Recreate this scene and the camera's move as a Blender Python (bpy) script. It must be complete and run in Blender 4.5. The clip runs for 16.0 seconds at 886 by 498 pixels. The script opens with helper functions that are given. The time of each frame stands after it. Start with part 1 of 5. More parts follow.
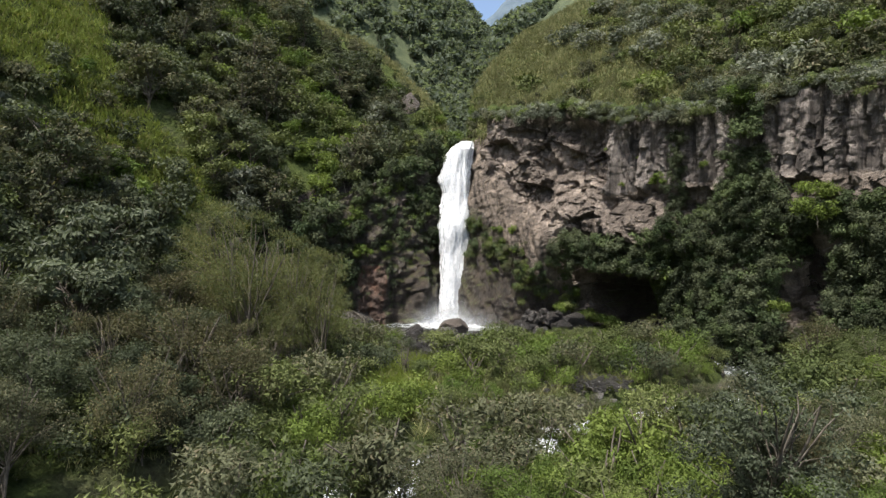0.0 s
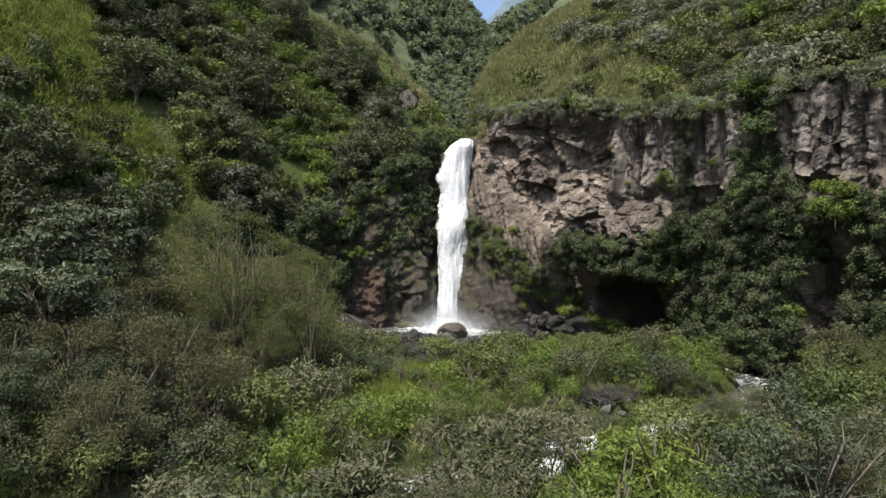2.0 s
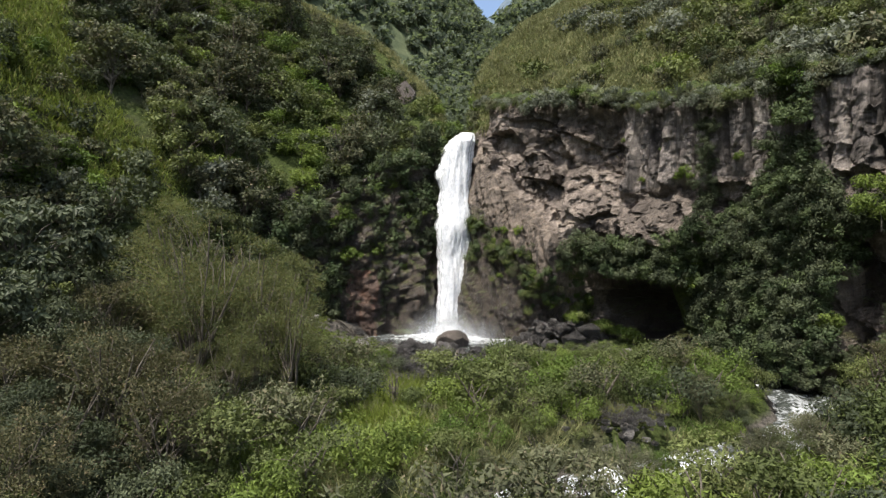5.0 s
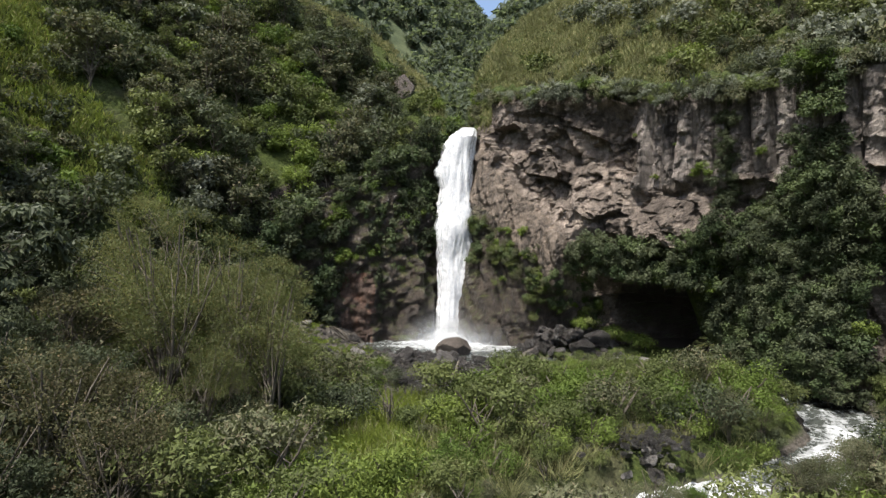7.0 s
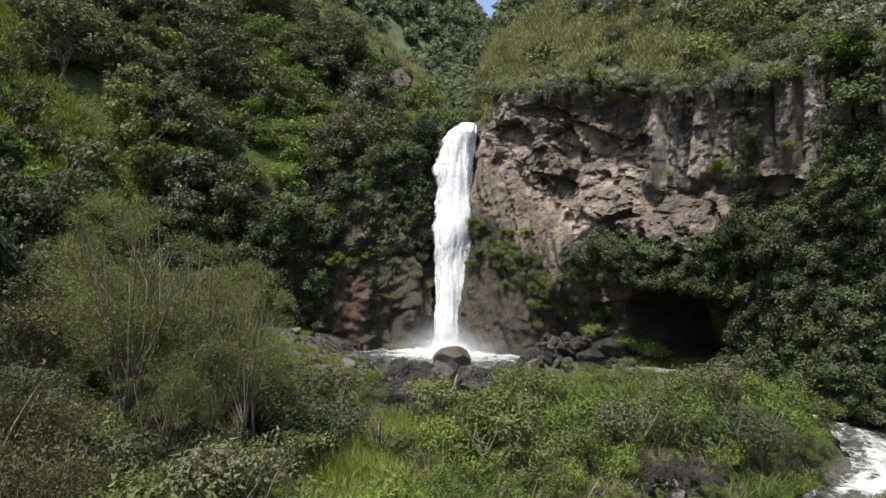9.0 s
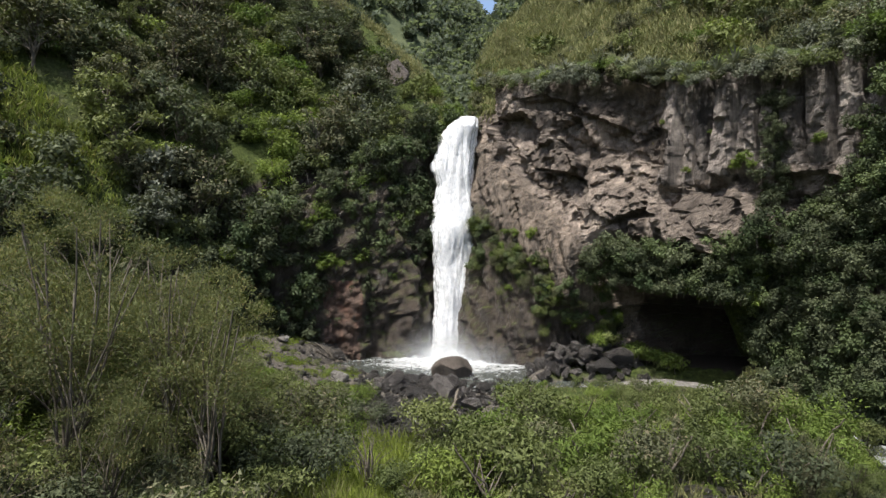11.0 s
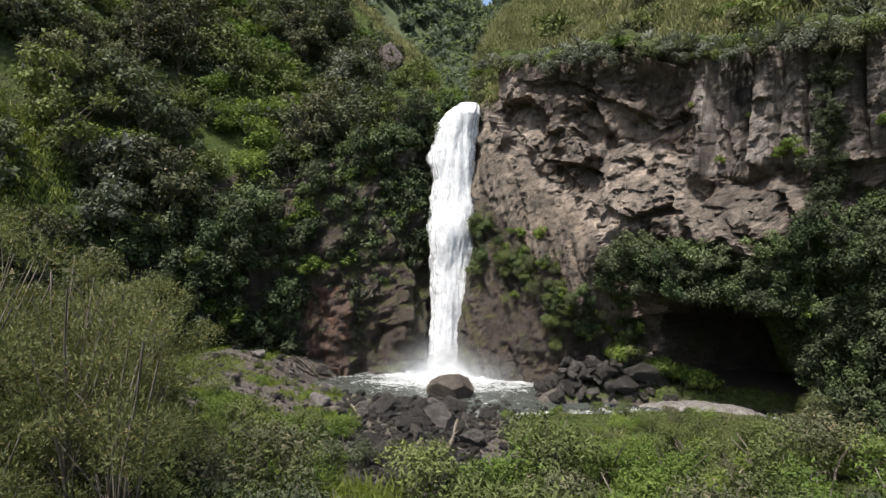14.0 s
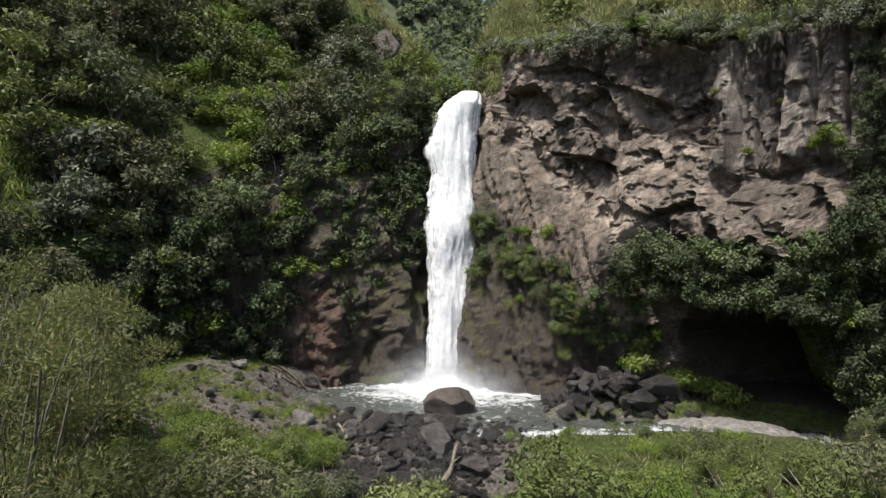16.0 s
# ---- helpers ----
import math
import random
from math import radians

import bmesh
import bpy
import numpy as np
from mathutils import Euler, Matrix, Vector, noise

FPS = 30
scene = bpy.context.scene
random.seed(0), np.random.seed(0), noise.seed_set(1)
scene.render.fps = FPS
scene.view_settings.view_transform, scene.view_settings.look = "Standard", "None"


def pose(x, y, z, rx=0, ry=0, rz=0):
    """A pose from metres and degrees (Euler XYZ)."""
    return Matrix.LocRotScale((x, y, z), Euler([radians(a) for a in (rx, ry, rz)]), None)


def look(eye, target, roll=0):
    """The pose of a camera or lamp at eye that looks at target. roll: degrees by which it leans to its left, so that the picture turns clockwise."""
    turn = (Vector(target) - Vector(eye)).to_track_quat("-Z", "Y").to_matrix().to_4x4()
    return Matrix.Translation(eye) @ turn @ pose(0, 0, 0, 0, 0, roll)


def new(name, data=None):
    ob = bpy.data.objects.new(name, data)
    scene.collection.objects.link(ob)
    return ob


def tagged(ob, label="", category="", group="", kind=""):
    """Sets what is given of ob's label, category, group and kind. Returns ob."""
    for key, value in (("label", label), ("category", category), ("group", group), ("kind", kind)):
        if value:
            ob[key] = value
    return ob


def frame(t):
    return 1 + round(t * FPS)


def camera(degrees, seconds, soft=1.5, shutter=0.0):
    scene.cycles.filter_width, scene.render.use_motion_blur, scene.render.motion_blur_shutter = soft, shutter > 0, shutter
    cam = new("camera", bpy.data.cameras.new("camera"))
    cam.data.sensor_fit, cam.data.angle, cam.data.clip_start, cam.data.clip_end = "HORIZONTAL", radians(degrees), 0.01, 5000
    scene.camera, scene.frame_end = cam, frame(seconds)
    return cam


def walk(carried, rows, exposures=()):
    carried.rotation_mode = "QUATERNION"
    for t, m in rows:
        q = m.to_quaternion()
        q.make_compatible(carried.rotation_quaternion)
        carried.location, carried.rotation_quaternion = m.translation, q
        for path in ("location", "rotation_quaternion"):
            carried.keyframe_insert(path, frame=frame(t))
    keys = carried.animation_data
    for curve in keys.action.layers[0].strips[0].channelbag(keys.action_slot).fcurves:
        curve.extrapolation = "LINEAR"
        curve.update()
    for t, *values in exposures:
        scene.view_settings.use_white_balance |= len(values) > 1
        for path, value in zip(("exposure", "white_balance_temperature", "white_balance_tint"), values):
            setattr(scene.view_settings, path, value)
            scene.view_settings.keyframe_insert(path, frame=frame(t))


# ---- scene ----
cam = camera(73.0, 16.0, soft=1.4)
METRES, EYE, TILT, LEAN, TURN = 32.0, 10.4, 0.0, 0.0, 0.0
ROWS = [
    (0.0, 0.0, 0.0, 0.0, 0.0, 0.0, -0.0),
    (0.5, 0.002, 0.0185, 0.0016, -0.01, -0.02, -0.0),
    (1.0, 0.004, 0.0394, 0.0032, -0.01, -0.02, 0.0),
    (1.5, 0.0053, 0.0623, 0.0042, -0.01, -0.01, -0.0),
    (2.0, 0.0065, 0.0867, 0.0057, -0.01, -0.01, 0.0),
    (2.5, 0.0073, 0.1124, 0.007, -0.01, -0.02, 0.0),
    (3.0, 0.0076, 0.1396, 0.0082, -0.02, -0.03, -0.0),
    (3.5, 0.0076, 0.1675, 0.0095, -0.01, -0.03, -0.0),
    (4.0, 0.0077, 0.1966, 0.01, -0.02, -0.01, -0.01),
    (6.5, 0.0089, 0.3497, 0.0164, 0.02, -0.02, 0.01),
    (7.0, 0.0091, 0.3819, 0.0177, 0.02, -0.01, 0.01),
    (7.5, 0.0105, 0.4143, 0.0191, 0.03, 0.0, 0.02),
    (8.0, 0.0115, 0.4469, 0.0204, 0.01, 0.01, 0.03),
    (8.5, 0.0132, 0.4801, 0.0218, 0.01, 0.02, 0.03),
    (9.0, 0.0143, 0.5137, 0.0233, -0.01, 0.05, 0.06),
    (11.5, 0.0188, 0.683, 0.0316, 0.01, 0.04, 0.1),
    (12.0, 0.0202, 0.7177, 0.0326, 0.01, 0.03, 0.12),
    (12.5, 0.0213, 0.7529, 0.0336, -0.0, 0.04, 0.13),
    (13.0, 0.0221, 0.7888, 0.034, -0.03, 0.06, 0.14),
    (13.5, 0.0233, 0.8255, 0.0345, -0.03, 0.06, 0.15),
    (14.0, 0.024, 0.8634, 0.0352, -0.03, 0.05, 0.16),
    (14.5, 0.0249, 0.9024, 0.0354, -0.02, 0.05, 0.15),
    (15.0, 0.0254, 0.9419, 0.0356, -0.04, 0.04, 0.16),
    (15.5, 0.0263, 0.9787, 0.037, -0.04, 0.06, 0.16),
    (16.0, 0.0282, 0.9985, 0.0358, -0.02, 0.07, 0.15),
]

walk(cam, [(t, pose(0, 0, EYE, TILT, LEAN, TURN) @ pose(METRES * x, METRES * y, METRES * z, 90 + pitch, roll, yaw)) for t, x, y, z, yaw, pitch, roll in ROWS])

# ---- light: high sun from behind the left shoulder through thin cloud ----
SUN_FROM = Vector((-0.25, -0.30, 0.92)).normalized()
world = bpy.data.worlds.new("sky")
scene.world = world
world.use_nodes = True
wt = world.node_tree
sky = wt.nodes.new("ShaderNodeTexSky")
sky.sky_type, sky.sun_disc = "NISHITA", False
sky.sun_elevation = math.asin(SUN_FROM.z)
sky.sun_rotation = math.atan2(SUN_FROM.x, SUN_FROM.y)
sky.air_density, sky.dust_density = 1.0, 3.0
wt.links.new(sky.outputs[0], wt.nodes["Background"].inputs[0])
wt.nodes["Background"].inputs[1].default_value = 0.1
sun = new("sun", bpy.data.lights.new("sun", "SUN"))
sun.data.energy, sun.data.angle, sun.data.color = 3.5, radians(1.5), (1.0, 0.96, 0.90)
sun.matrix_world = look(SUN_FROM * 300, (0, 0, 0))
scene.view_settings.exposure = 1.3

# ---- materials ----
def material(name, rough=0.7, spec=0.3):
    m = bpy.data.materials.new(name)
    m.use_nodes = True
    t = m.node_tree
    b = t.nodes["Principled BSDF"]
    b.inputs["Roughness"].default_value = rough
    b.inputs["Specular IOR Level"].default_value = spec
    return m, t, b


def node(t, kind, **sockets):
    n = t.nodes.new(kind)
    for k, v in sockets.items():
        n.inputs[k.replace("_", " ")].default_value = v
    return n


def ramp(t, source, stops):
    r = t.nodes.new("ShaderNodeValToRGB")
    e = r.color_ramp.elements
    while len(e) < len(stops):
        e.new(0.5)
    for el, (p, c) in zip(e, stops):
        el.position, el.color = p, (c, c, c, 1) if isinstance(c, (int, float)) else (*c, 1)
    t.links.new(source, r.inputs[0])
    return r.outputs[0]


def mixed(t, fac, a, b, kind="MIX"):
    m = t.nodes.new("ShaderNodeMix")
    m.data_type, m.blend_type = "RGBA", kind
    for s, v in ((m.inputs[0], fac), (m.inputs[6], a), (m.inputs[7], b)):
        if isinstance(v, bpy.types.NodeSocket):
            t.links.new(v, s)
        elif isinstance(v, (int, float)):
            s.default_value = v
        else:
            s.default_value = (*v, 1)
    return m.outputs[2]


def noised(t, scale, detail=4, rough=0.6, stretch=(1, 1, 1), distort=0.0, coord="Object"):
    tc = t.nodes.new("ShaderNodeTexCoord")
    mp = node(t, "ShaderNodeMapping", Scale=stretch)
    t.links.new(tc.outputs[coord], mp.inputs[0])
    n = node(t, "ShaderNodeTexNoise", Scale=scale, Detail=detail, Roughness=rough, Distortion=distort)
    t.links.new(mp.outputs[0], n.inputs[0])
    return n.outputs[0]


def bumped(t, b, source, strength=0.5, distance=0.1):
    n = node(t, "ShaderNodeBump", Strength=strength, Distance=distance)
    t.links.new(source, n.inputs["Height"])
    t.links.new(n.outputs[0], b.inputs["Normal"])


def foliage(name, dark, light, rough=0.5, spec=0.25, through_light=0.25, dry=None):
    """Leaves: one tint for each plant, a smaller one for each leaf, light passing through the blade."""
    m, t, b = material(name, rough, spec)
    info = t.nodes.new("ShaderNodeObjectInfo")
    geo = t.nodes.new("ShaderNodeNewGeometry")
    tint = t.nodes.new("ShaderNodeAttribute")
    tint.attribute_name = "tint"
    own = node(t, "ShaderNodeMath")
    t.links.new(info.outputs["Random"], own.inputs[0])
    t.links.new(tint.outputs["Fac"], own.inputs[1])
    part_of = node(t, "ShaderNodeMath")
    part_of.operation = "FRACT"
    t.links.new(own.outputs[0], part_of.inputs[0])
    plant = mixed(t, part_of.outputs[0], dark, light)
    leaf = ramp(t, geo.outputs["Random Per Island"], [(0.0, 0.72), (0.5, 0.97), (1.0, 1.3)])
    colour = mixed(t, 1.0, plant, leaf, "MULTIPLY")
    if dry:
        pick = ramp(t, geo.outputs["Random Per Island"], [(0.86, 0.0), (0.9, 0.75)])
        colour = mixed(t, pick, colour, dry)
    patch = ramp(t, noised(t, 0.35, 2, coord="Object"), [(0.35, 0.75), (0.65, 1.2)])
    colour = mixed(t, 1.0, colour, patch, "MULTIPLY")
    t.links.new(colour, b.inputs["Base Color"])
    tr = t.nodes.new("ShaderNodeBsdfTranslucent")
    t.links.new(mixed(t, 1.0, colour, (1.0, 1.06, 0.6), "MULTIPLY"), tr.inputs[0])
    mx = node(t, "ShaderNodeMixShader", Fac=through_light)
    t.links.new(b.outputs[0], mx.inputs[1])
    t.links.new(tr.outputs[0], mx.inputs[2])
    t.links.new(mx.outputs[0], t.nodes["Material Output"].inputs[0])
    return m


LEAF = {
    "olive": foliage("olive_leaves", (0.056, 0.062, 0.034), (0.118, 0.123, 0.070), 0.7, 0.1, dry=(0.15, 0.125, 0.08)),
    "dark": foliage("dark_leaves", (0.040, 0.050, 0.027), (0.088, 0.102, 0.056), 0.65, 0.12),
    "mid": foliage("green_leaves", (0.060, 0.077, 0.026), (0.126, 0.145, 0.050), 0.65, 0.15),
    "bright": foliage("bright_leaves", (0.070, 0.108, 0.023), (0.138, 0.178, 0.040), 0.65, 0.15, through_light=0.35),
    "grey": foliage("grey_leaves", (0.080, 0.092, 0.062), (0.150, 0.160, 0.118), 0.65, 0.2),
    "glossy": foliage("glossy_leaves", (0.042, 0.053, 0.031), (0.094, 0.108, 0.063), 0.5, 0.15),
    "grass": foliage("grass_blades", (0.130, 0.140, 0.060), (0.205, 0.205, 0.096), 0.7, 0.1, dry=(0.22, 0.19, 0.10)),
    # paler and greyer than near leaves: the haze of distance is in the colour
    "far": foliage("hazed_far_leaves", (0.092, 0.112, 0.082), (0.128, 0.150, 0.108), 0.8, 0.05, through_light=0.5),
    "vine": foliage("vine_leaves", (0.044, 0.064, 0.028), (0.096, 0.122, 0.052), 0.6, 0.15),
    "brown": foliage("brown_leaves", (0.062, 0.062, 0.030), (0.116, 0.112, 0.058), 0.7, 0.1, dry=(0.16, 0.12, 0.075)),
    "willow": foliage("willow_leaves", (0.070, 0.084, 0.033), (0.138, 0.150, 0.060), 0.65, 0.15, dry=(0.17, 0.135, 0.055), through_light=0.35),
    "meadow": foliage("meadow_grass_blades", (0.125, 0.160, 0.036), (0.192, 0.222, 0.058), 0.7, 0.1, dry=(0.20, 0.17, 0.08), through_light=0.35),
    "reed": foliage("reed_blades", (0.120, 0.165, 0.030), (0.185, 0.225, 0.046), 0.55, through_light=0.45),
}


def bark():
    m, t, b = material("bark", 0.85, 0.15)
    n = noised(t, 6, 5, stretch=(1, 1, 0.25))
    t.links.new(ramp(t, n, [(0.3, (0.045, 0.036, 0.028)), (0.7, (0.17, 0.15, 0.12))]), b.inputs["Base Color"])
    bumped(t, b, n, 0.6, 0.04)
    return m


def ground_soil():
    """Leaf litter and low green under the plants; bare gravel along the water, dark rock on the steps."""
    m, t, b = material("ground_cover", 0.9, 0.1)
    fine = noised(t, 2.5, 8, 0.7)
    broad = noised(t, 0.12, 3)
    green = ramp(t, fine, [(0.3, (0.020, 0.028, 0.010)), (0.55, (0.050, 0.066, 0.018)), (0.75, (0.105, 0.120, 0.034))])
    earth = ramp(t, fine, [(0.3, (0.060, 0.048, 0.036)), (0.7, (0.16, 0.135, 0.10))])
    col = mixed(t, ramp(t, broad, [(0.52, 0.0), (0.66, 0.45)]), green, earth)
    stones = ramp(t, noised(t, 3.5, 9, 0.75), [(0.3, (0.028, 0.025, 0.022)), (0.5, (0.085, 0.076, 0.064)), (0.7, (0.20, 0.18, 0.155))])
    woods = ramp(t, noised(t, 0.16, 7, 0.7), [(0.35, (0.040, 0.054, 0.030)), (0.5, (0.070, 0.086, 0.046)), (0.68, (0.110, 0.124, 0.066))])
    for name, other in (("wild", woods), ("bare", stones), ("step", (0.045, 0.038, 0.032))):
        at = t.nodes.new("ShaderNodeAttribute")
        at.attribute_name = name
        col = mixed(t, ramp(t, at.outputs["Fac"], [(0.25, 0.0), (0.6, 1.0)]), col, other)
    t.links.new(col, b.inputs["Base Color"])
    bumped(t, b, fine, 0.9, 0.5)
    return m


def rock(name, lo, hi, pale, blocks=False, moss=0.0, rough=0.8, stain=0.5, streak=(1, 1, 0.22), spec=0.25, relief=1.0, each=False):
    m, t, b = material(name, rough, spec)
    grain = noised(t, 3.5, 10, 0.7)
    broad = noised(t, 0.35, 5, 0.6, distort=0.6)
    run = noised(t, 1.1, 5, 0.65, stretch=streak)
    col = ramp(t, grain, [(0.30, lo), (0.62, hi)])
    col = mixed(t, ramp(t, broad, [(0.48, 0.0), (0.70, 0.75)]), col, pale)
    col = mixed(t, ramp(t, run, [(0.50, 0.0), (0.64, stain)]), col, tuple(c * 0.42 for c in lo))
    if blocks:
        # each broken face weathers to its own tone; long seepage stains run down over them
        at = t.nodes.new("ShaderNodeAttribute")
        at.attribute_name = "tone"
        col = mixed(t, 1.0, col, ramp(t, at.outputs["Fac"], [(0.0, 0.38), (0.5, 0.95), (1.0, 1.85)]), "MULTIPLY")
        seep = noised(t, 0.75, 6, 0.7, stretch=(1, 1, 0.07), distort=0.25)
        col = mixed(t, ramp(t, seep, [(0.53, 0.0), (0.62, 0.55)]), col, tuple(c * 0.6 for c in lo))
        line = noised(t, 3.2, 4, 0.6, stretch=(1, 1, 0.10))
        col = mixed(t, ramp(t, line, [(0.55, 0.0), (0.66, 0.35)]), col, tuple(c * 0.5 for c in lo))
    if each:
        info = t.nodes.new("ShaderNodeObjectInfo")
        col = mixed(t, 1.0, col, ramp(t, info.outputs["Random"], [(0.0, 0.55), (0.6, 1.0), (1.0, 2.1)]), "MULTIPLY")
    if moss:
        geo = t.nodes.new("ShaderNodeNewGeometry")
        sep = t.nodes.new("ShaderNodeSeparateXYZ")
        t.links.new(geo.outputs["Normal"], sep.inputs[0])
        lies = ramp(t, sep.outputs[2], [(0.25, 0.0), (0.75, 1.0)])
        where = ramp(t, noised(t, 0.8, 5), [(0.5 - 0.25 * moss, 0.0), (0.62 - 0.2 * moss, 1.0)])
        both = mixed(t, 1.0, lies, where, "MULTIPLY")
        col = mixed(t, both, col, (0.070, 0.085, 0.022))
    t.links.new(col, b.inputs["Base Color"])
    both = node(t, "ShaderNodeMath")
    t.links.new(grain, both.inputs[0])
    t.links.new(noised(t, 14, 6, 0.7), both.inputs[1])
    bumped(t, b, both.outputs[0], relief, 0.28)
    return m


CLIFF = rock("cliff_rock", (0.074, 0.060, 0.050), (0.182, 0.149, 0.122), (0.285, 0.236, 0.193), blocks=True, moss=0.0, stain=0.4, streak=(1, 1, 0.13), relief=0.7)
COLUMN = rock("column_rock", (0.070, 0.060, 0.053), (0.195, 0.168, 0.147), (0.295, 0.260, 0.228), blocks=True, stain=0.75, streak=(1, 1, 0.07), relief=0.7)
FLUTE = rock("fluted_rock", (0.054, 0.043, 0.033), (0.190, 0.151, 0.117), (0.270, 0.217, 0.168), blocks=True, rough=0.6, stain=0.8, streak=(1, 1, 0.08), spec=0.35, relief=0.8)
WET_AND_SHADED = rock("wet_and_shaded_rock", (0.028, 0.022, 0.018), (0.100, 0.078, 0.062), (0.150, 0.116, 0.088), rough=0.35, moss=0.5, stain=0.6, spec=0.5)
RUST = rock("rust_rock", (0.060, 0.042, 0.033), (0.165, 0.112, 0.085), (0.26, 0.120, 0.070), rough=0.7)
BOULDER = rock("boulder_rock", (0.022, 0.020, 0.0185), (0.088, 0.080, 0.073), (0.160, 0.146, 0.134), rough=0.3, stain=0.5, spec=0.5, each=True)
DRY = rock("brown_boulder_rock", (0.055, 0.046, 0.038), (0.135, 0.113, 0.094), (0.20, 0.17, 0.145), rough=0.6, stain=0.4)
PALE = rock("pale_stone", (0.12, 0.11, 0.10), (0.30, 0.28, 0.255), (0.42, 0.40, 0.37), rough=0.6, stain=0.3)
BARK = bark()
SOIL = ground_soil()


def gravel():
    m, t, b = material("bank_gravel", 0.9, 0.15)
    n = noised(t, 3, 9, 0.75)
    col = ramp(t, n, [(0.3, (0.055, 0.052, 0.047)), (0.55, (0.15, 0.142, 0.128)), (0.75, (0.29, 0.275, 0.255))])
    grass = ramp(t, noised(t, 0.5, 5), [(0.66, 0.0), (0.76, 0.6)])
    t.links.new(mixed(t, grass, col, (0.095, 0.115, 0.030)), b.inputs["Base Color"])
    bumped(t, b, n, 0.8, 0.2)
    return m


def stream_water():
    """Grey-green running water with broken foam where it is rough."""
    m, t, b = material("stream_water", 0.12, 0.5)
    b.inputs["IOR"].default_value = 1.33
    at = t.nodes.new("ShaderNodeAttribute")
    at.attribute_name = "foam"
    n = noised(t, 1.9, 7, 0.7, stretch=(1, 1, 1), distort=1.0)
    add = node(t, "ShaderNodeMath")
    t.links.new(n, add.inputs[0])
    t.links.new(at.outputs["Fac"], add.inputs[1])
    foam = ramp(t, add.outputs[0], [(0.55, 0.0), (1.2, 1.0)])
    t.links.new(mixed(t, foam, (0.045, 0.050, 0.044), (0.70, 0.72, 0.73)), b.inputs["Base Color"])
    t.links.new(ramp(t, foam, [(0.0, 0.10), (0.5, 0.7)]), b.inputs["Roughness"])
    bumped(t, b, noised(t, 2.2, 4, distort=0.8), 0.5, 0.12)
    return m


def falling_water(name, low, high):
    """White aerated water in streaks; the thin places between the strands let the rock through."""
    m, t, b = material(name, 0.6, 0.2)
    n = noised(t, 1.6, 8, 0.7, stretch=(1.6, 1.6, 0.28), distort=0.5)
    fine = noised(t, 3.4, 8, 0.78, stretch=(1.3, 1.3, 0.6))
    t.links.new(ramp(t, fine, [(0.34, (0.52, 0.545, 0.56)), (0.47, (0.80, 0.81, 0.82)), (0.60, (0.97, 0.97, 0.97))]), b.inputs["Base Color"])
    bumped(t, b, fine, 0.7, 0.35)
    at = t.nodes.new("ShaderNodeAttribute")
    at.attribute_name = "thick"
    add = node(t, "ShaderNodeMath")
    t.links.new(n, add.inputs[0])
    t.links.new(at.outputs["Fac"], add.inputs[1])
    solid = ramp(t, add.outputs[0], [(low, 0.0), (high, 1.0)])
    tl = t.nodes.new("ShaderNodeBsdfTranslucent")
    tl.inputs[0].default_value = (0.85, 0.88, 0.9, 1)
    body = node(t, "ShaderNodeMixShader", Fac=0.25)
    t.links.new(b.outputs[0], body.inputs[1])
    t.links.new(tl.outputs[0], body.inputs[2])
    clear = t.nodes.new("ShaderNodeBsdfTransparent")
    mx = t.nodes.new("ShaderNodeMixShader")
    t.links.new(solid, mx.inputs[0])
    t.links.new(clear.outputs[0], mx.inputs[1])
    t.links.new(body.outputs[0], mx.inputs[2])
    t.links.new(mx.outputs[0], t.nodes["Material Output"].inputs[0])
    return m


def mist():
    """Thin spray hanging over the foot of the fall, densest low in the middle."""
    m, t, b = material("fall_mist", 1.0, 0.0)
    b.inputs["Base Color"].default_value = (0.85, 0.87, 0.88, 1)
    at = t.nodes.new("ShaderNodeAttribute")
    at.attribute_name = "thick"
    n = ramp(t, noised(t, 0.5, 4, 0.6), [(0.3, 0.3), (0.7, 1.0)])
    both = mixed(t, 1.0, at.outputs["Color"], n, "MULTIPLY")
    clear = t.nodes.new("ShaderNodeBsdfTransparent")
    veil = t.nodes.new("ShaderNodeBsdfTranslucent")
    veil.inputs[0].default_value = (0.85, 0.87, 0.88, 1)
    body = node(t, "ShaderNodeMixShader", Fac=0.5)
    t.links.new(b.outputs[0], body.inputs[1])
    t.links.new(veil.outputs[0], body.inputs[2])
    mx = t.nodes.new("ShaderNodeMixShader")
    t.links.new(both, mx.inputs[0])
    t.links.new(clear.outputs[0], mx.inputs[1])
    t.links.new(body.outputs[0], mx.inputs[2])
    t.links.new(mx.outputs[0], t.nodes["Material Output"].inputs[0])
    return m


def far_slope(name, lo, hi, scale):
    m, t, b = material(name, 0.95, 0.05)
    n = noised(t, scale, 8, 0.7)
    t.links.new(ramp(t, n, [(0.3, lo), (0.7, hi)]), b.inputs["Base Color"])
    bumped(t, b, n, 1.0, 6.0)
    return m


GRAVEL = gravel()
STREAM = stream_water()
FALLING = falling_water("falling_water", 0.38, 0.60)
MIST = mist()
# distance haze is put into this bluish woods colour
FAR_BLUE = far_slope("hazed_mountain_woods", (0.075, 0.105, 0.135), (0.13, 0.165, 0.19), 0.02)

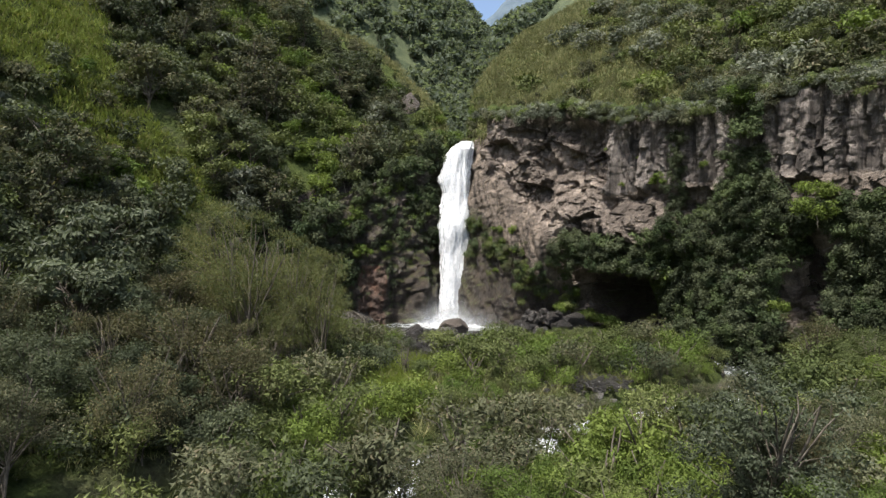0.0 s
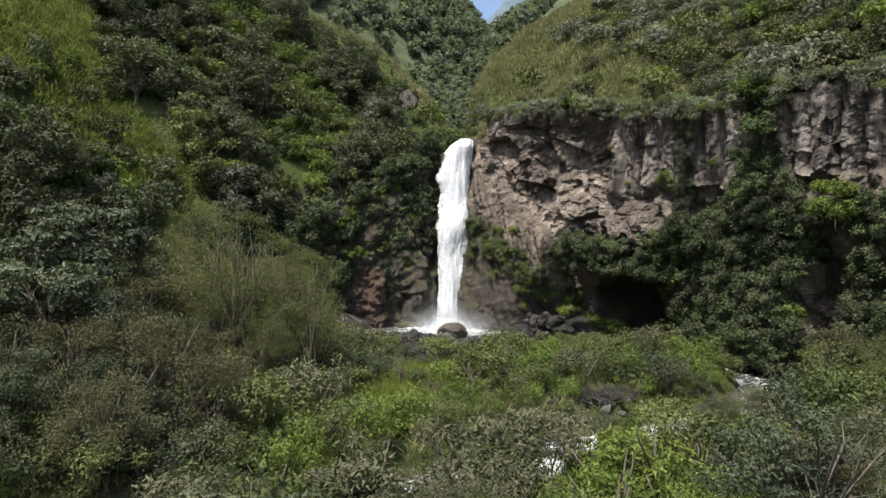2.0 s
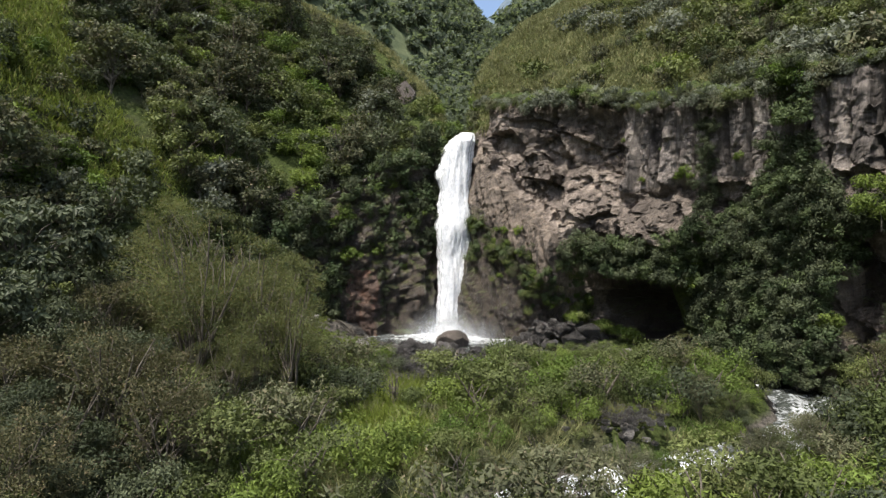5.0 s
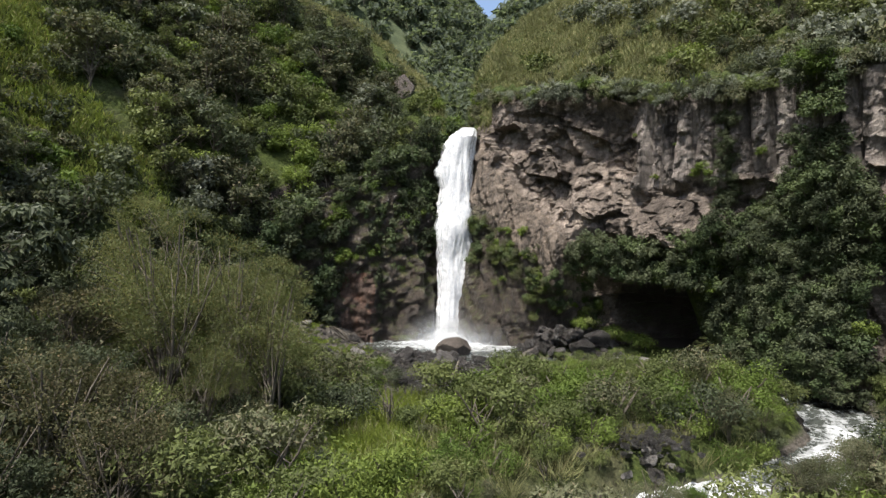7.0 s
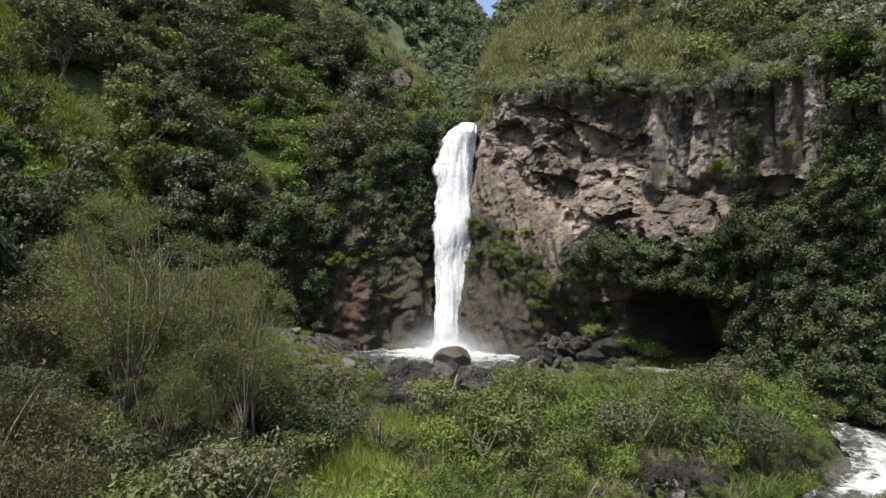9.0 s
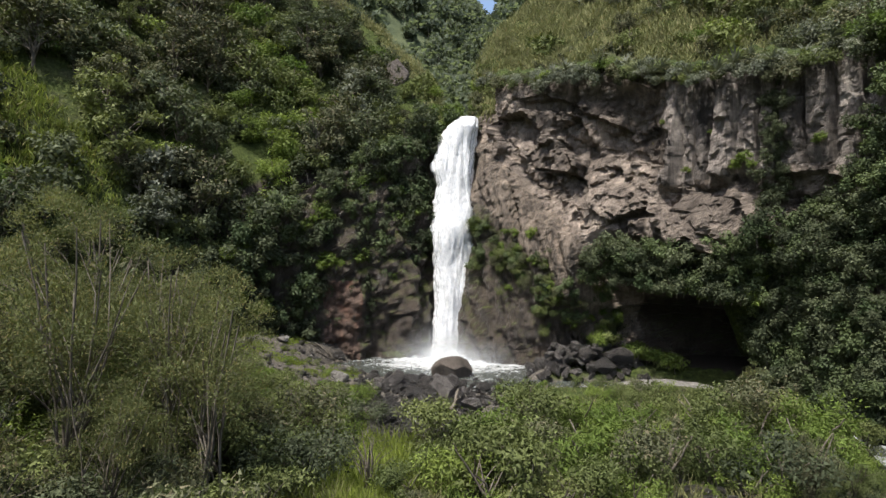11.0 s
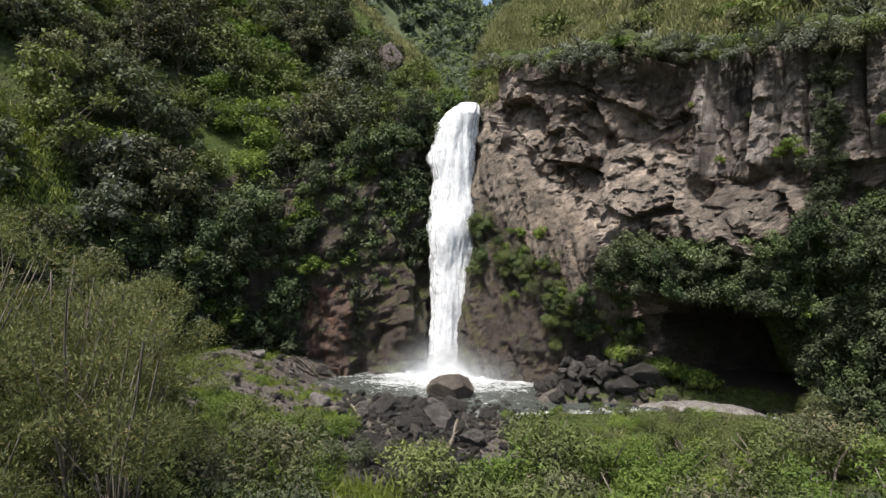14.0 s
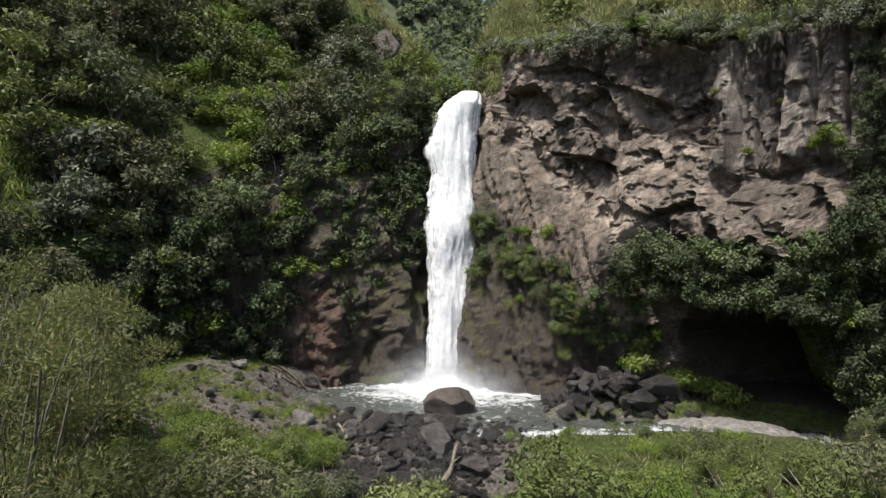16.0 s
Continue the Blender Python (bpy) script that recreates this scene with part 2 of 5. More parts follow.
# ---- helpers for meshes ----
def mesh_of(name, v, f, smooth=False, mats=(), attrs=None, slots=None):
    """A mesh from an array of points and one of quads (or triangles)."""
    me = bpy.data.meshes.new(name)
    v, f = np.asarray(v, dtype=np.float32), np.asarray(f, dtype=np.int32)
    k = f.shape[1]
    me.vertices.add(len(v))
    me.vertices.foreach_set("co", v.ravel())
    me.loops.add(f.size)
    me.loops.foreach_set("vertex_index", f.ravel())
    me.polygons.add(len(f))
    me.polygons.foreach_set("loop_start", np.arange(len(f), dtype=np.int32) * k)
    me.polygons.foreach_set("use_smooth", np.full(len(f), smooth))
    for key, val in (attrs or {}).items():
        me.attributes.new(key, "FLOAT", "POINT").data.foreach_set("value", np.asarray(val, dtype=np.float32))
    for m in mats:
        me.materials.append(m)
    if slots is not None:
        me.polygons.foreach_set("material_index", np.asarray(slots, dtype=np.int32))
    me.update(calc_edges=True)
    return me


def grid_faces(nu, nv):
    i = np.arange(nu * nv).reshape(nu, nv)
    return np.stack([i[:-1, :-1], i[1:, :-1], i[1:, 1:], i[:-1, 1:]], -1).reshape(-1, 4)


def lattice(ix, iy, iz, seed):
    h = (ix * 374761393 + iy * 668265263 + iz * 2147483647 + seed * 974634777) & 0xFFFFFFFF
    h = ((h ^ (h >> 13)) * 1274126177) & 0xFFFFFFFF
    return ((h ^ (h >> 16)) & 0xFFFF) / 65535.0


def value_noise(x, y, z=0.0, seed=0):
    x, y, z = np.broadcast_arrays(np.asarray(x, float), np.asarray(y, float), np.asarray(z, float))
    f = [np.floor(a).astype(np.int64) for a in (x, y, z)]
    u = [(a - b) for a, b in zip((x, y, z), f)]
    u = [a * a * (3 - 2 * a) for a in u]
    out = 0
    for dx in (0, 1):
        for dy in (0, 1):
            for dz in (0, 1):
                w = (u[0] if dx else 1 - u[0]) * (u[1] if dy else 1 - u[1]) * (u[2] if dz else 1 - u[2])
                out = out + w * lattice(f[0] + dx, f[1] + dy, f[2] + dz, seed)
    return out


def fbm(x, y, z=0.0, seed=0, octaves=4):
    """Rolling noise about zero, within about -1 to 1."""
    out, a = 0, 0.5
    for o in range(octaves):
        k = 2.03 ** o
        out, a = out + a * (2 * value_noise(np.asarray(x) * k, np.asarray(y) * k, np.asarray(z) * k, seed + o) - 1), a * 0.5
    return out


def smooth(a, b, x):
    u = np.clip((np.asarray(x, float) - a) / (b - a), 0, 1)
    return u * u * (3 - 2 * u)


def along(points, x, y):
    """Distance to a polyline in plan, and how far along it (in points) the nearest place lies."""
    best, place = np.full(np.shape(x), 1e9), np.zeros(np.shape(x))
    for i, (p, q) in enumerate(zip(points[:-1], points[1:])):
        d = (q[0] - p[0], q[1] - p[1])
        u = np.clip(((x - p[0]) * d[0] + (y - p[1]) * d[1]) / (d[0] ** 2 + d[1] ** 2), 0, 1)
        r = np.hypot(x - p[0] - u * d[0], y - p[1] - u * d[1])
        place, best = np.where(r < best, i + u, place), np.minimum(r, best)
    return best, place


def inside(points, x, y):
    odd = np.zeros(np.shape(x), bool)
    for p, q in zip(points, points[1:] + points[:1]):
        if p[1] != q[1]:
            cross = ((p[1] > y) != (q[1] > y)) & (x < (q[0] - p[0]) * (y - p[1]) / (q[1] - p[1]) + p[0])
            odd ^= cross
    return odd


# ---- the lie of the land: foot of the slopes round the basin, river, gorge ----
FOOT = [(-60, -250), (-45, -40), (-36, 10), (-31, 35), (-28, 52), (-25, 68), (-19, 79), (-11, 84.5), (-5, 87), (0, 89),
        (4, 89.5), (7, 87), (11, 83.7), (16.5, 81), (21, 77), (26.5, 73), (31.3, 67), (34.8, 60.5), (38.5, 53), (42, 43), (48, 28), (56, 5), (70, -40), (95, -250)]
STEP = [0, 0, 0, 0, 0, 2, 12, 18, 22, 25, 25.5, 28.5, 28.8, 28.2, 27.3, 26.5, 26.3, 26.3, 26, 25, 20, 8, 0, 0]
RISE = [0.5, 0.6, 0.9, 1.2, 1.3, 1.4, 1.4, 1.15, 1.05, 1.0, 1.0, 0.95, 0.95, 1.0, 1.05, 1.1, 1.1, 1.1, 1.1, 1.1, 1.0, 0.9, 0.6, 0.5]
RIVER = [(4, 70), (8.5, 70.5), (13, 71.5), (18.8, 71.5), (24.2, 69.6), (28.4, 64), (30.0, 58), (27, 51), (20.5, 45.3), (14.5, 43), (7, 40), (1, 36), (-4, 32.5), (-12, 27), (-22, 15), (-28, -20), (-36, -250)]
FALLS = [-0.1, -0.2, -0.4, -0.5, -0.7, -0.9, -1.3, -1.7, -2.0, -2.2, -2.4, -2.6, -2.8, -3.1, -3.8, -5, -8]
RIDGE = [(0.8, 88), (-0.3, 98), (-7.5, 110), (-23, 116.5), (-50, 124), (-120, 135)]
POOL = (-0.2, 79.6, 9.8, 7.6)


def pool_reach(x, y):
    """Below 1 inside the pool's uneven rim."""
    a = np.arctan2(y - POOL[1], x - POOL[0])
    return np.hypot((x - POOL[0]) / POOL[2], (y - POOL[1]) / POOL[3]) * (1 + 0.10 * np.sin(3 * a + 1) + 0.06 * np.sin(7 * a))


def land(x, y, hollow=True, kinds=False):
    """Height of the ground; with hollow, as it runs in under the cliff's cave."""
    x, y = np.asarray(x, float), np.asarray(y, float)
    floor = np.interp(y, [-250, 0, 32, 50, 62, 72, 90], [-7, -3.0, -1.6, -0.4, 0.5, 0.6, 0.8])
    floor = floor + 0.30 * np.clip(-8 - x, 0, 9) * smooth(45, 70, y) + 0.16 * np.clip(-6 - x, 0, 25) * (1 - smooth(45, 70, y))
    floor = floor + 0.3 * smooth(2, 9, x) * (1 - smooth(15, 22, x)) * smooth(46, 54, y) * (1 - smooth(66, 70, y))
    floor = floor + 0.10 * np.clip(x - 20, 0, 20) * (1 - smooth(35, 50, y))
    floor = floor + 0.5 * fbm(x * 0.15, y * 0.15, 0, 3)
    r, s = along(RIVER, x, y)
    bed = np.interp(s, range(len(FALLS)), FALLS) - 0.5 + 0.25 * fbm(x * 0.8, y * 0.8, 0, 5)
    floor = bed + (floor - bed) * smooth(1.8, 4.2, r + 0.6 * fbm(x * 0.4, y * 0.4, 0, 6))
    pr = pool_reach(x, y)
    floor = np.where(pr < 1.25, -0.8 + (floor + 0.8) * smooth(0.88, 1.18, pr), floor)
    d, s = along(FOOT, x, y)
    out = ~inside(FOOT, x, y)
    if hollow:
        d = np.maximum(d - 12.0 * np.exp(-((s - 14.6) / 1.5) ** 2), 0)
    ledge, rise = np.interp(s, range(len(STEP)), STEP), np.interp(s, range(len(RISE)), RISE)
    w = 2.2
    up = ledge * smooth(0, w, d) + rise * np.clip(d - np.where(ledge > 6, w, 0), 0, None)
    up = up + (2.4 * fbm(x * 0.07, y * 0.07, 0, 8) + 0.8 * fbm(x * 0.3, y * 0.3, 0, 9)) * smooth(1, 8, d)
    hill = floor + 190 * (1 - np.exp(-np.clip(up, -5, None) / 190)) * 1.05
    # the gorge above the fall: a thin ridge on its left, a rounded shoulder on its right, mountain flanks behind
    deep = np.interp(y, [80, 90, 120, 200, 300, 600, 1600], [25.4, 25.8, 31, 60, 102, 203, 380])
    bank = np.interp(y, [80, 110, 150, 200, 300, 600, 1600], [4.1, 4.8, 7, 11.5, 28, 72, 152])
    shoulder = np.interp(x - bank, [0, 1.5, 3, 5, 11, 19, 60, 400], [0, 7.5, 12, 15.2, 21, 25, 52, 290]) + 4 * fbm(x * 0.03, y * 0.03, 0, 12) * smooth(3, 30, x - bank)
    ridge, _ = along(RIDGE, x, y)
    behind = inside(RIDGE + [(-400, 900), (900, 900), (900, 88)], x, y)
    left = np.where(behind, np.maximum(np.minimum(hill, deep), hill - 2.4 * ridge), hill)
    near = np.where(x > bank, np.minimum(hill, deep + shoulder), np.minimum(left, deep + 60))
    near = np.where((x <= bank) & (x > -1.0) & (y < 100), np.minimum(near, deep + 3.0 * np.clip(0.9 - x, 0, None)), near)
    flank = deep + np.where(x > bank, shoulder, 1.18 * np.clip(bank - x, 0, None) * np.clip(1.1 - np.abs(x - bank) / 1500, 0.3, 1)) + 14 * fbm(x * 0.012, y * 0.012, 0, 15) * smooth(10, 80, np.abs(x - bank))
    beyond = smooth(145, 215, y)
    hill = np.where(y > 84, near * (1 - beyond) + flank * beyond, hill)
    z = np.where(out, hill, floor)
    if not kinds:
        return z
    heap = 1 - smooth(0.75, 1.15, np.hypot((x + 0.1 + 0.12 * (y - 62)) / 6.0, (y - 64) / 9.5))
    shore = 1 - smooth(0.8, 1.1, np.hypot((x + 12.5) / 6.5, (y - 71.5) / 9.5) + 0.35 * fbm(x * 0.5, y * 0.5, 0, 21))
    bare = np.maximum.reduce([1 - smooth(2.2, 3.2, r), 1 - smooth(1.12, 1.3, pr), heap, shore * 0.8])
    step = np.where(out & (ledge > 6), 1 - smooth(w, w + 1.5, d), 0)
    return z, bare, step, smooth(110, 128, y)


def spaced(lo, hi, step, ends, growth=1.13):
    a = list(np.arange(lo, hi + step / 2, step))
    for sign, end in ((-1, ends[0]), (1, ends[1])):
        p, s = (lo if sign < 0 else hi), step
        more = []
        while (end - p) * sign > 0:
            s *= growth
            p += sign * s
            more.append(p)
        a = more[::-1] + a if sign < 0 else a + more
    return np.array(a)


gx, gy = spaced(-62, 52, 0.75, (-1500, 1500)), spaced(8, 112, 0.75, (-600, 2200))
GX, GY = np.meshgrid(gx, gy, indexing="ij")
GZ, BARE, STEEP, WILD = land(GX, GY, kinds=True)
ground = new("ground", mesh_of("ground", np.stack([GX, GY, GZ], -1).reshape(-1, 3), grid_faces(len(gx), len(gy)), True, (SOIL,), {"bare": BARE.ravel(), "step": STEEP.ravel(), "wild": WILD.ravel()}))
tagged(ground, "green and earthy valley ground rising into steep slopes", "ground", kind="structure")

# distant mountain beyond the gorge
mx, my = np.meshgrid(np.linspace(-700, 1500, 120), np.linspace(0, 1, 40), indexing="ij")
crest = np.clip(765 + 0.95 * (mx - 141), 560, 1150) + 22 * fbm(mx * 0.012, 0 * mx, 0, 31)
mz = 200 + (crest - 200) * my + 35 * fbm(mx * 0.012, my * 6, 0, 33) * my
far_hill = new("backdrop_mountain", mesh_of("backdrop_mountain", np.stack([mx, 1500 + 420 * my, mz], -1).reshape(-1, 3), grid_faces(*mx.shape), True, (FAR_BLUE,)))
tagged(far_hill, "hazy blue wooded mountain beyond the gorge", "mountain", kind="structure")

# ---- water ----
wx, wy = np.meshgrid(np.linspace(-12, 11, 150), np.linspace(70, 89, 130), indexing="ij")
hit = np.hypot((wx - 1.3 - 0.35 * np.clip(wx - 1, 0, 9)) / 6.6, (wy - 84.6) / 6.4)
foam = 0.50 * (1 - smooth(0.1, 1.75, hit + 0.35 * fbm(wx * 0.5, wy * 0.9, 0, 42))) + 0.16 * smooth(0, 1, fbm(wx * 0.3, wy * 0.6, 0, 40)) - 0.02
wz = 0.10 * fbm(wx * 0.9, wy * 0.9, 0, 41) * (1 + 2.5 * (1 - smooth(0.2, 1.3, hit))) + 0.4 * (1 - smooth(0.05, 0.5, hit))
wz = wz - 0.7 * smooth(1.1, 1.3, pool_reach(wx, wy)) * (wy < 80)
pool = new("pool_water", mesh_of("pool_water", np.stack([wx, wy, wz], -1).reshape(-1, 3), grid_faces(*wx.shape), True, (STREAM,), {"foam": foam.ravel()}))
tagged(pool, "grey-green plunge pool churned white below the fall", "water", kind="structure")


def ribbon(points, heights, half, step=0.22, across=29):
    """A running stream: a strip of water along a line in plan."""
    pts, hs = [Vector(p) for p in points], heights
    line, zz = [], []
    for i in range(len(pts) - 1):
        n = max(2, int((pts[i + 1] - pts[i]).length / step))
        p0, p3 = pts[max(i - 1, 0)], pts[min(i + 2, len(pts) - 1)]
        for k in range(n):
            u = k / n
            a, b2 = pts[i], pts[i + 1]
            line.append(0.5 * ((2 * a) + (b2 - p0) * u + (2 * p0 - 5 * a + 4 * b2 - p3) * u * u + (3 * a - p0 - 3 * b2 + p3) * u ** 3))
            zz.append(hs[i] + (hs[i + 1] - hs[i]) * u)
    L = np.array([tuple(p) for p in line])
    T = np.gradient(L, axis=0)
    T /= np.linalg.norm(T, axis=1)[:, None]
    N = np.stack([-T[:, 1], T[:, 0]], -1)
    w = np.linspace(-half, half, across)
    P = L[:, None, :] + N[:, None, :] * w[None, :, None]
    X, Y = P[..., 0], P[..., 1]
    Z = np.array(zz)[:, None] + 0.28 * fbm(X * 0.8, Y * 0.8, 0, 44) + 0.12 * fbm(X * 2.2, Y * 2.2, 0, 45)
    S = np.arange(len(L))[:, None] * step
    white = -0.34 + 0.34 * smooth(13, 19, S) + 0.38 * smooth(-0.25, 0.3, fbm(S * 0.10 + 0 * w, 0 * S + w * 0.12, 0, 47)) + 0.34 * fbm(S * 0.45 + 0 * w, w * 1.6 + 0 * S, 0, 48)
    return np.stack([X, Y, Z], -1).reshape(-1, 3), grid_faces(len(L), across), white.ravel()


rv, rf, rw = ribbon(RIVER, FALLS, 2.9)
river = new("river_water", mesh_of("river_water", rv, rf, True, (STREAM,), {"foam": rw}))
tagged(river, "fast shallow river breaking into white rapids", "water", kind="structure")

TRICKLE = [(-1.2, 73.5), (-2.0, 70), (-0.6, 66), (0.5, 62), (-0.2, 58.5), (1.5, 54.5), (4.0, 51)]
rv, rf, rw = ribbon(TRICKLE, [float(land(x, y)) + 0.08 for x, y in TRICKLE], 0.6, across=9)
outflow = new("outflow_water", mesh_of("outflow_water", rv, rf, True, (STREAM,), {"foam": rw - 0.12}))
tagged(outflow, "thin stream running out between the boulders", "water", kind="structure")


def fall_sheet(seed, depth, spread):
    """One curtain of the fall, from the lip down into the pool."""
    nu, nv = 56, 260
    u, v = np.meshgrid(np.linspace(-1, 1, nu), np.linspace(0, 1, nv), indexing="ij")
    z = 26.2 * (1 - v)
    at = [0, 1.3, 5.3, 9.4, 13.4, 15.4, 18.4, 20.6, 22.2, 23.8, 25.4, 26.2]
    left = np.interp(z, at, [-1.0, -0.58, -0.48, -0.4, -0.75, -0.5, -0.2, -0.75, -0.3, 0.2, 1.5, 2.2])
    right = np.interp(z, at, [3.3, 2.95, 3.4, 4.0, 4.3, 4.35, 4.0, 4.1, 4.15, 4.3, 4.5, 4.5])
    mid, half = (left + right) / 2, (right - left) / 2 * spread
    ragged = 0.22 * fbm(0 * u + seed, z * 0.6 + u, u, 50 + seed) + 0.16 * fbm(0 * u + seed, z * 1.7, u, 55 + seed)
    x = mid + u * (half + ragged)
    y = 88.0 - 1.3 * smooth(0.0, 0.06, v) - 1.5 * v - depth - 0.9 * np.sqrt(np.clip(1 - u * u, 0, 1)) + 0.25 * fbm(x * 0.9, z * 0.30, 0, 60 + seed) + 0.2 * fbm(x * 2.5, z * 0.45, 0, 66 + seed)
    y = y - 0.45 * np.exp(-((z - 13.5 - 0.8 * u) / 2.2) ** 2)
    y = np.where(v < 0.004, y + 3.0, y)
    thick = 0.40 - 0.44 * smooth(0.78, 1.0, np.abs(u)) * (1 - 0.6 * smooth(23, 26, z)) + 0.12 * smooth(0.4, 0.9, v)
    return np.stack([x, y, z], -1).reshape(-1, 3), grid_faces(nu, nv), thick.ravel()


waterfall = new("waterfall")
tagged(waterfall, "tall white waterfall plunging between dark rock walls", "waterfall")
for k, (depth, spread) in enumerate(((0.0, 1.0), (0.35, 0.93), (0.7, 0.8))):
    v, f, th = fall_sheet(k, depth, spread)
    sheet = new("water_curtain", mesh_of("water_curtain", v, f, True, (FALLING,), {"thick": th - 0.1 * k}))
    sheet.parent = waterfall

# spray drifting up from the foot of the fall
for k in range(7):
    u, v = np.meshgrid(np.linspace(-1, 1, 25), np.linspace(0, 1, 15), indexing="ij")
    wide, tall = 3.2 + 0.8 * k, 4.6 - 0.35 * k
    mx2 = 0.9 + wide * u + 0.12 * k
    mz2 = -0.1 + tall * v
    my2 = 84.0 - 0.55 * k - 1.2 * np.sqrt(np.clip(1 - u * u, 0, 1)) + 0.5 * fbm(mx2 * 0.6, mz2 * 0.6, k, 80)
    soft = 0.62 * np.clip(1 - u * u, 0, 1) ** 1.5 * np.clip(1 - v, 0, 1) ** 1.6
    veil = new("spray", mesh_of("spray", np.stack([mx2, my2, mz2], -1).reshape(-1, 3), grid_faces(25, 15), True, (MIST,), {"thick": soft.ravel()}))
    veil.parent = waterfall

# shingle bar where the river leaves the heap
bx, by = np.meshgrid(np.linspace(14.5, 25.5, 70), np.linspace(68.5, 75.5, 46), indexing="ij")
swell = 1 - np.hypot((bx - 20) / 5.0, (by - 72.3 + 0.28 * (bx - 20)) / 1.7) + 0.25 * fbm(bx * 0.6, by * 0.6, 0, 22)
bz = -0.85 + 0.85 * smooth(-0.2, 0.7, swell) + 0.08 * fbm(bx * 2.5, by * 2.5, 0, 23)
bar = new("gravel_bar", mesh_of("gravel_bar", np.stack([bx, by, bz], -1).reshape(-1, 3), grid_faces(*bx.shape), False, (GRAVEL,)))
tagged(bar, "pale grey shingle bar in the shallow river", "gravel bar", kind="structure")

# ---- rock walls ----
rng = np.random.default_rng(7)


def faces(s, z, ds, dz, seed, tilt=0.8, bulge=0.9):
    """Broken faces: the outermost of slanting planes set round scattered centres, so that faces meet in sharp ridges; and each face's own tone."""
    u, v = s / ds, z / dz
    iu, iv = np.floor(u).astype(np.int64), np.floor(v).astype(np.int64)
    out, tone = np.full(s.shape, -9.0), np.zeros(s.shape)
    for du in (-1, 0, 1):
        for dv in (-1, 0, 1):
            cu, cv = iu + du, iv + dv
            ju, jv, h, gs, gz, own = (lattice(cu, cv, k, seed) for k in range(6))
            a, b = u - cu - ju, v - cv - jv
            plane = 2 * h - 1 + 3.4 * tilt * (a * (gs - 0.5) + b * (gz - 0.5)) - bulge * np.clip(np.hypot(a, b) - 0.75, 0, None) ** 2 * 7
            tone, out = np.where(plane > out, 2 * own - 1, tone), np.maximum(out, plane)
    return out, tone


def facets(*which):
    return faces(*which)[0]


def slabs(s, z, ds, dz, seed):
    """Each block of a wall set in or out as a whole."""
    u, v = s / ds, z / dz
    iu, iv = np.floor(u).astype(np.int64), np.floor(v).astype(np.int64)
    best, out = np.full(s.shape, 9.0), np.zeros(s.shape)
    for du in (-1, 0, 1):
        for dv in (-1, 0, 1):
            cu, cv = iu + du, iv + dv
            d = np.hypot(u - cu - lattice(cu, cv, 0, seed), v - cv - lattice(cu, cv, 1, seed))
            out, best = np.where(d < best, 2 * lattice(cu, cv, 2, seed) - 1, out), np.minimum(d, best)
    return out


def broken(s, z, ds, dz, seed, tilt=0.9):
    """Blocks parted by joints: each cell a plane of its own height and slant, stepping at its edges; with each block's tone."""
    u, v = s / ds, z / dz
    iu, iv = np.floor(u).astype(np.int64), np.floor(v).astype(np.int64)
    best, out, tone = np.full(s.shape, 9.0), np.zeros(s.shape), np.zeros(s.shape)
    for du in (-1, 0, 1):
        for dv in (-1, 0, 1):
            cu, cv = iu + du, iv + dv
            ju, jv, h, gs, gz, own = (lattice(cu, cv, k, seed) for k in range(6))
            a, b = u - cu - ju, v - cv - jv
            d = np.hypot(a, b)
            near = d < best
            out = np.where(near, 1.3 * h - 0.65 + 2 * tilt * (a * (gs - 0.5) + b * (gz - 0.62)), out)
            tone, best = np.where(near, 2 * own - 1, tone), np.minimum(d, best)
    return out, tone


def pillars(s, z, ds, seed):
    """Upright columns side by side, parted by deep clefts; with each one's tone."""
    u = s / ds + 0.25 * fbm(s * 0.3, z * 0.12, 0, seed)
    iu = np.floor(u).astype(np.int64)
    first, second, own, high = np.full(s.shape, 9.0), np.full(s.shape, 9.0), np.zeros(s.shape), np.zeros(s.shape)
    for du in (-1, 0, 1):
        c = iu + du
        d = np.abs(u - c - 0.2 - 0.6 * lattice(c, c * 0, 1, seed))
        near = d < first
        second = np.where(near, first, np.minimum(second, d))
        own, high = np.where(near, 2 * lattice(c, c * 0, 2, seed) - 1, own), np.where(near, 2 * lattice(c, c * 0, 3, seed) - 1, high)
        first = np.minimum(first, d)
    return 0.55 * high - 0.9 * (1 - smooth(0.0, 0.28, second - first)) - 0.35 * first, own


def wall_line(points, step):
    """Places and outward normals, evenly along a smoothed line in plan."""
    p = np.array(points, float)
    d = np.r_[0, np.cumsum(np.hypot(*np.diff(p, axis=0).T))]
    s = np.arange(0, d[-1], step)
    x, y = np.interp(s, d, p[:, 0]), np.interp(s, d, p[:, 1])
    k = np.ones(15) / 15
    x, y = (np.convolve(np.pad(a, 7, mode="edge"), k, "valid") for a in (x, y))
    tx, ty = np.gradient(x), np.gradient(y)
    l = np.hypot(tx, ty)
    return s, x, y, ty / l, -tx / l


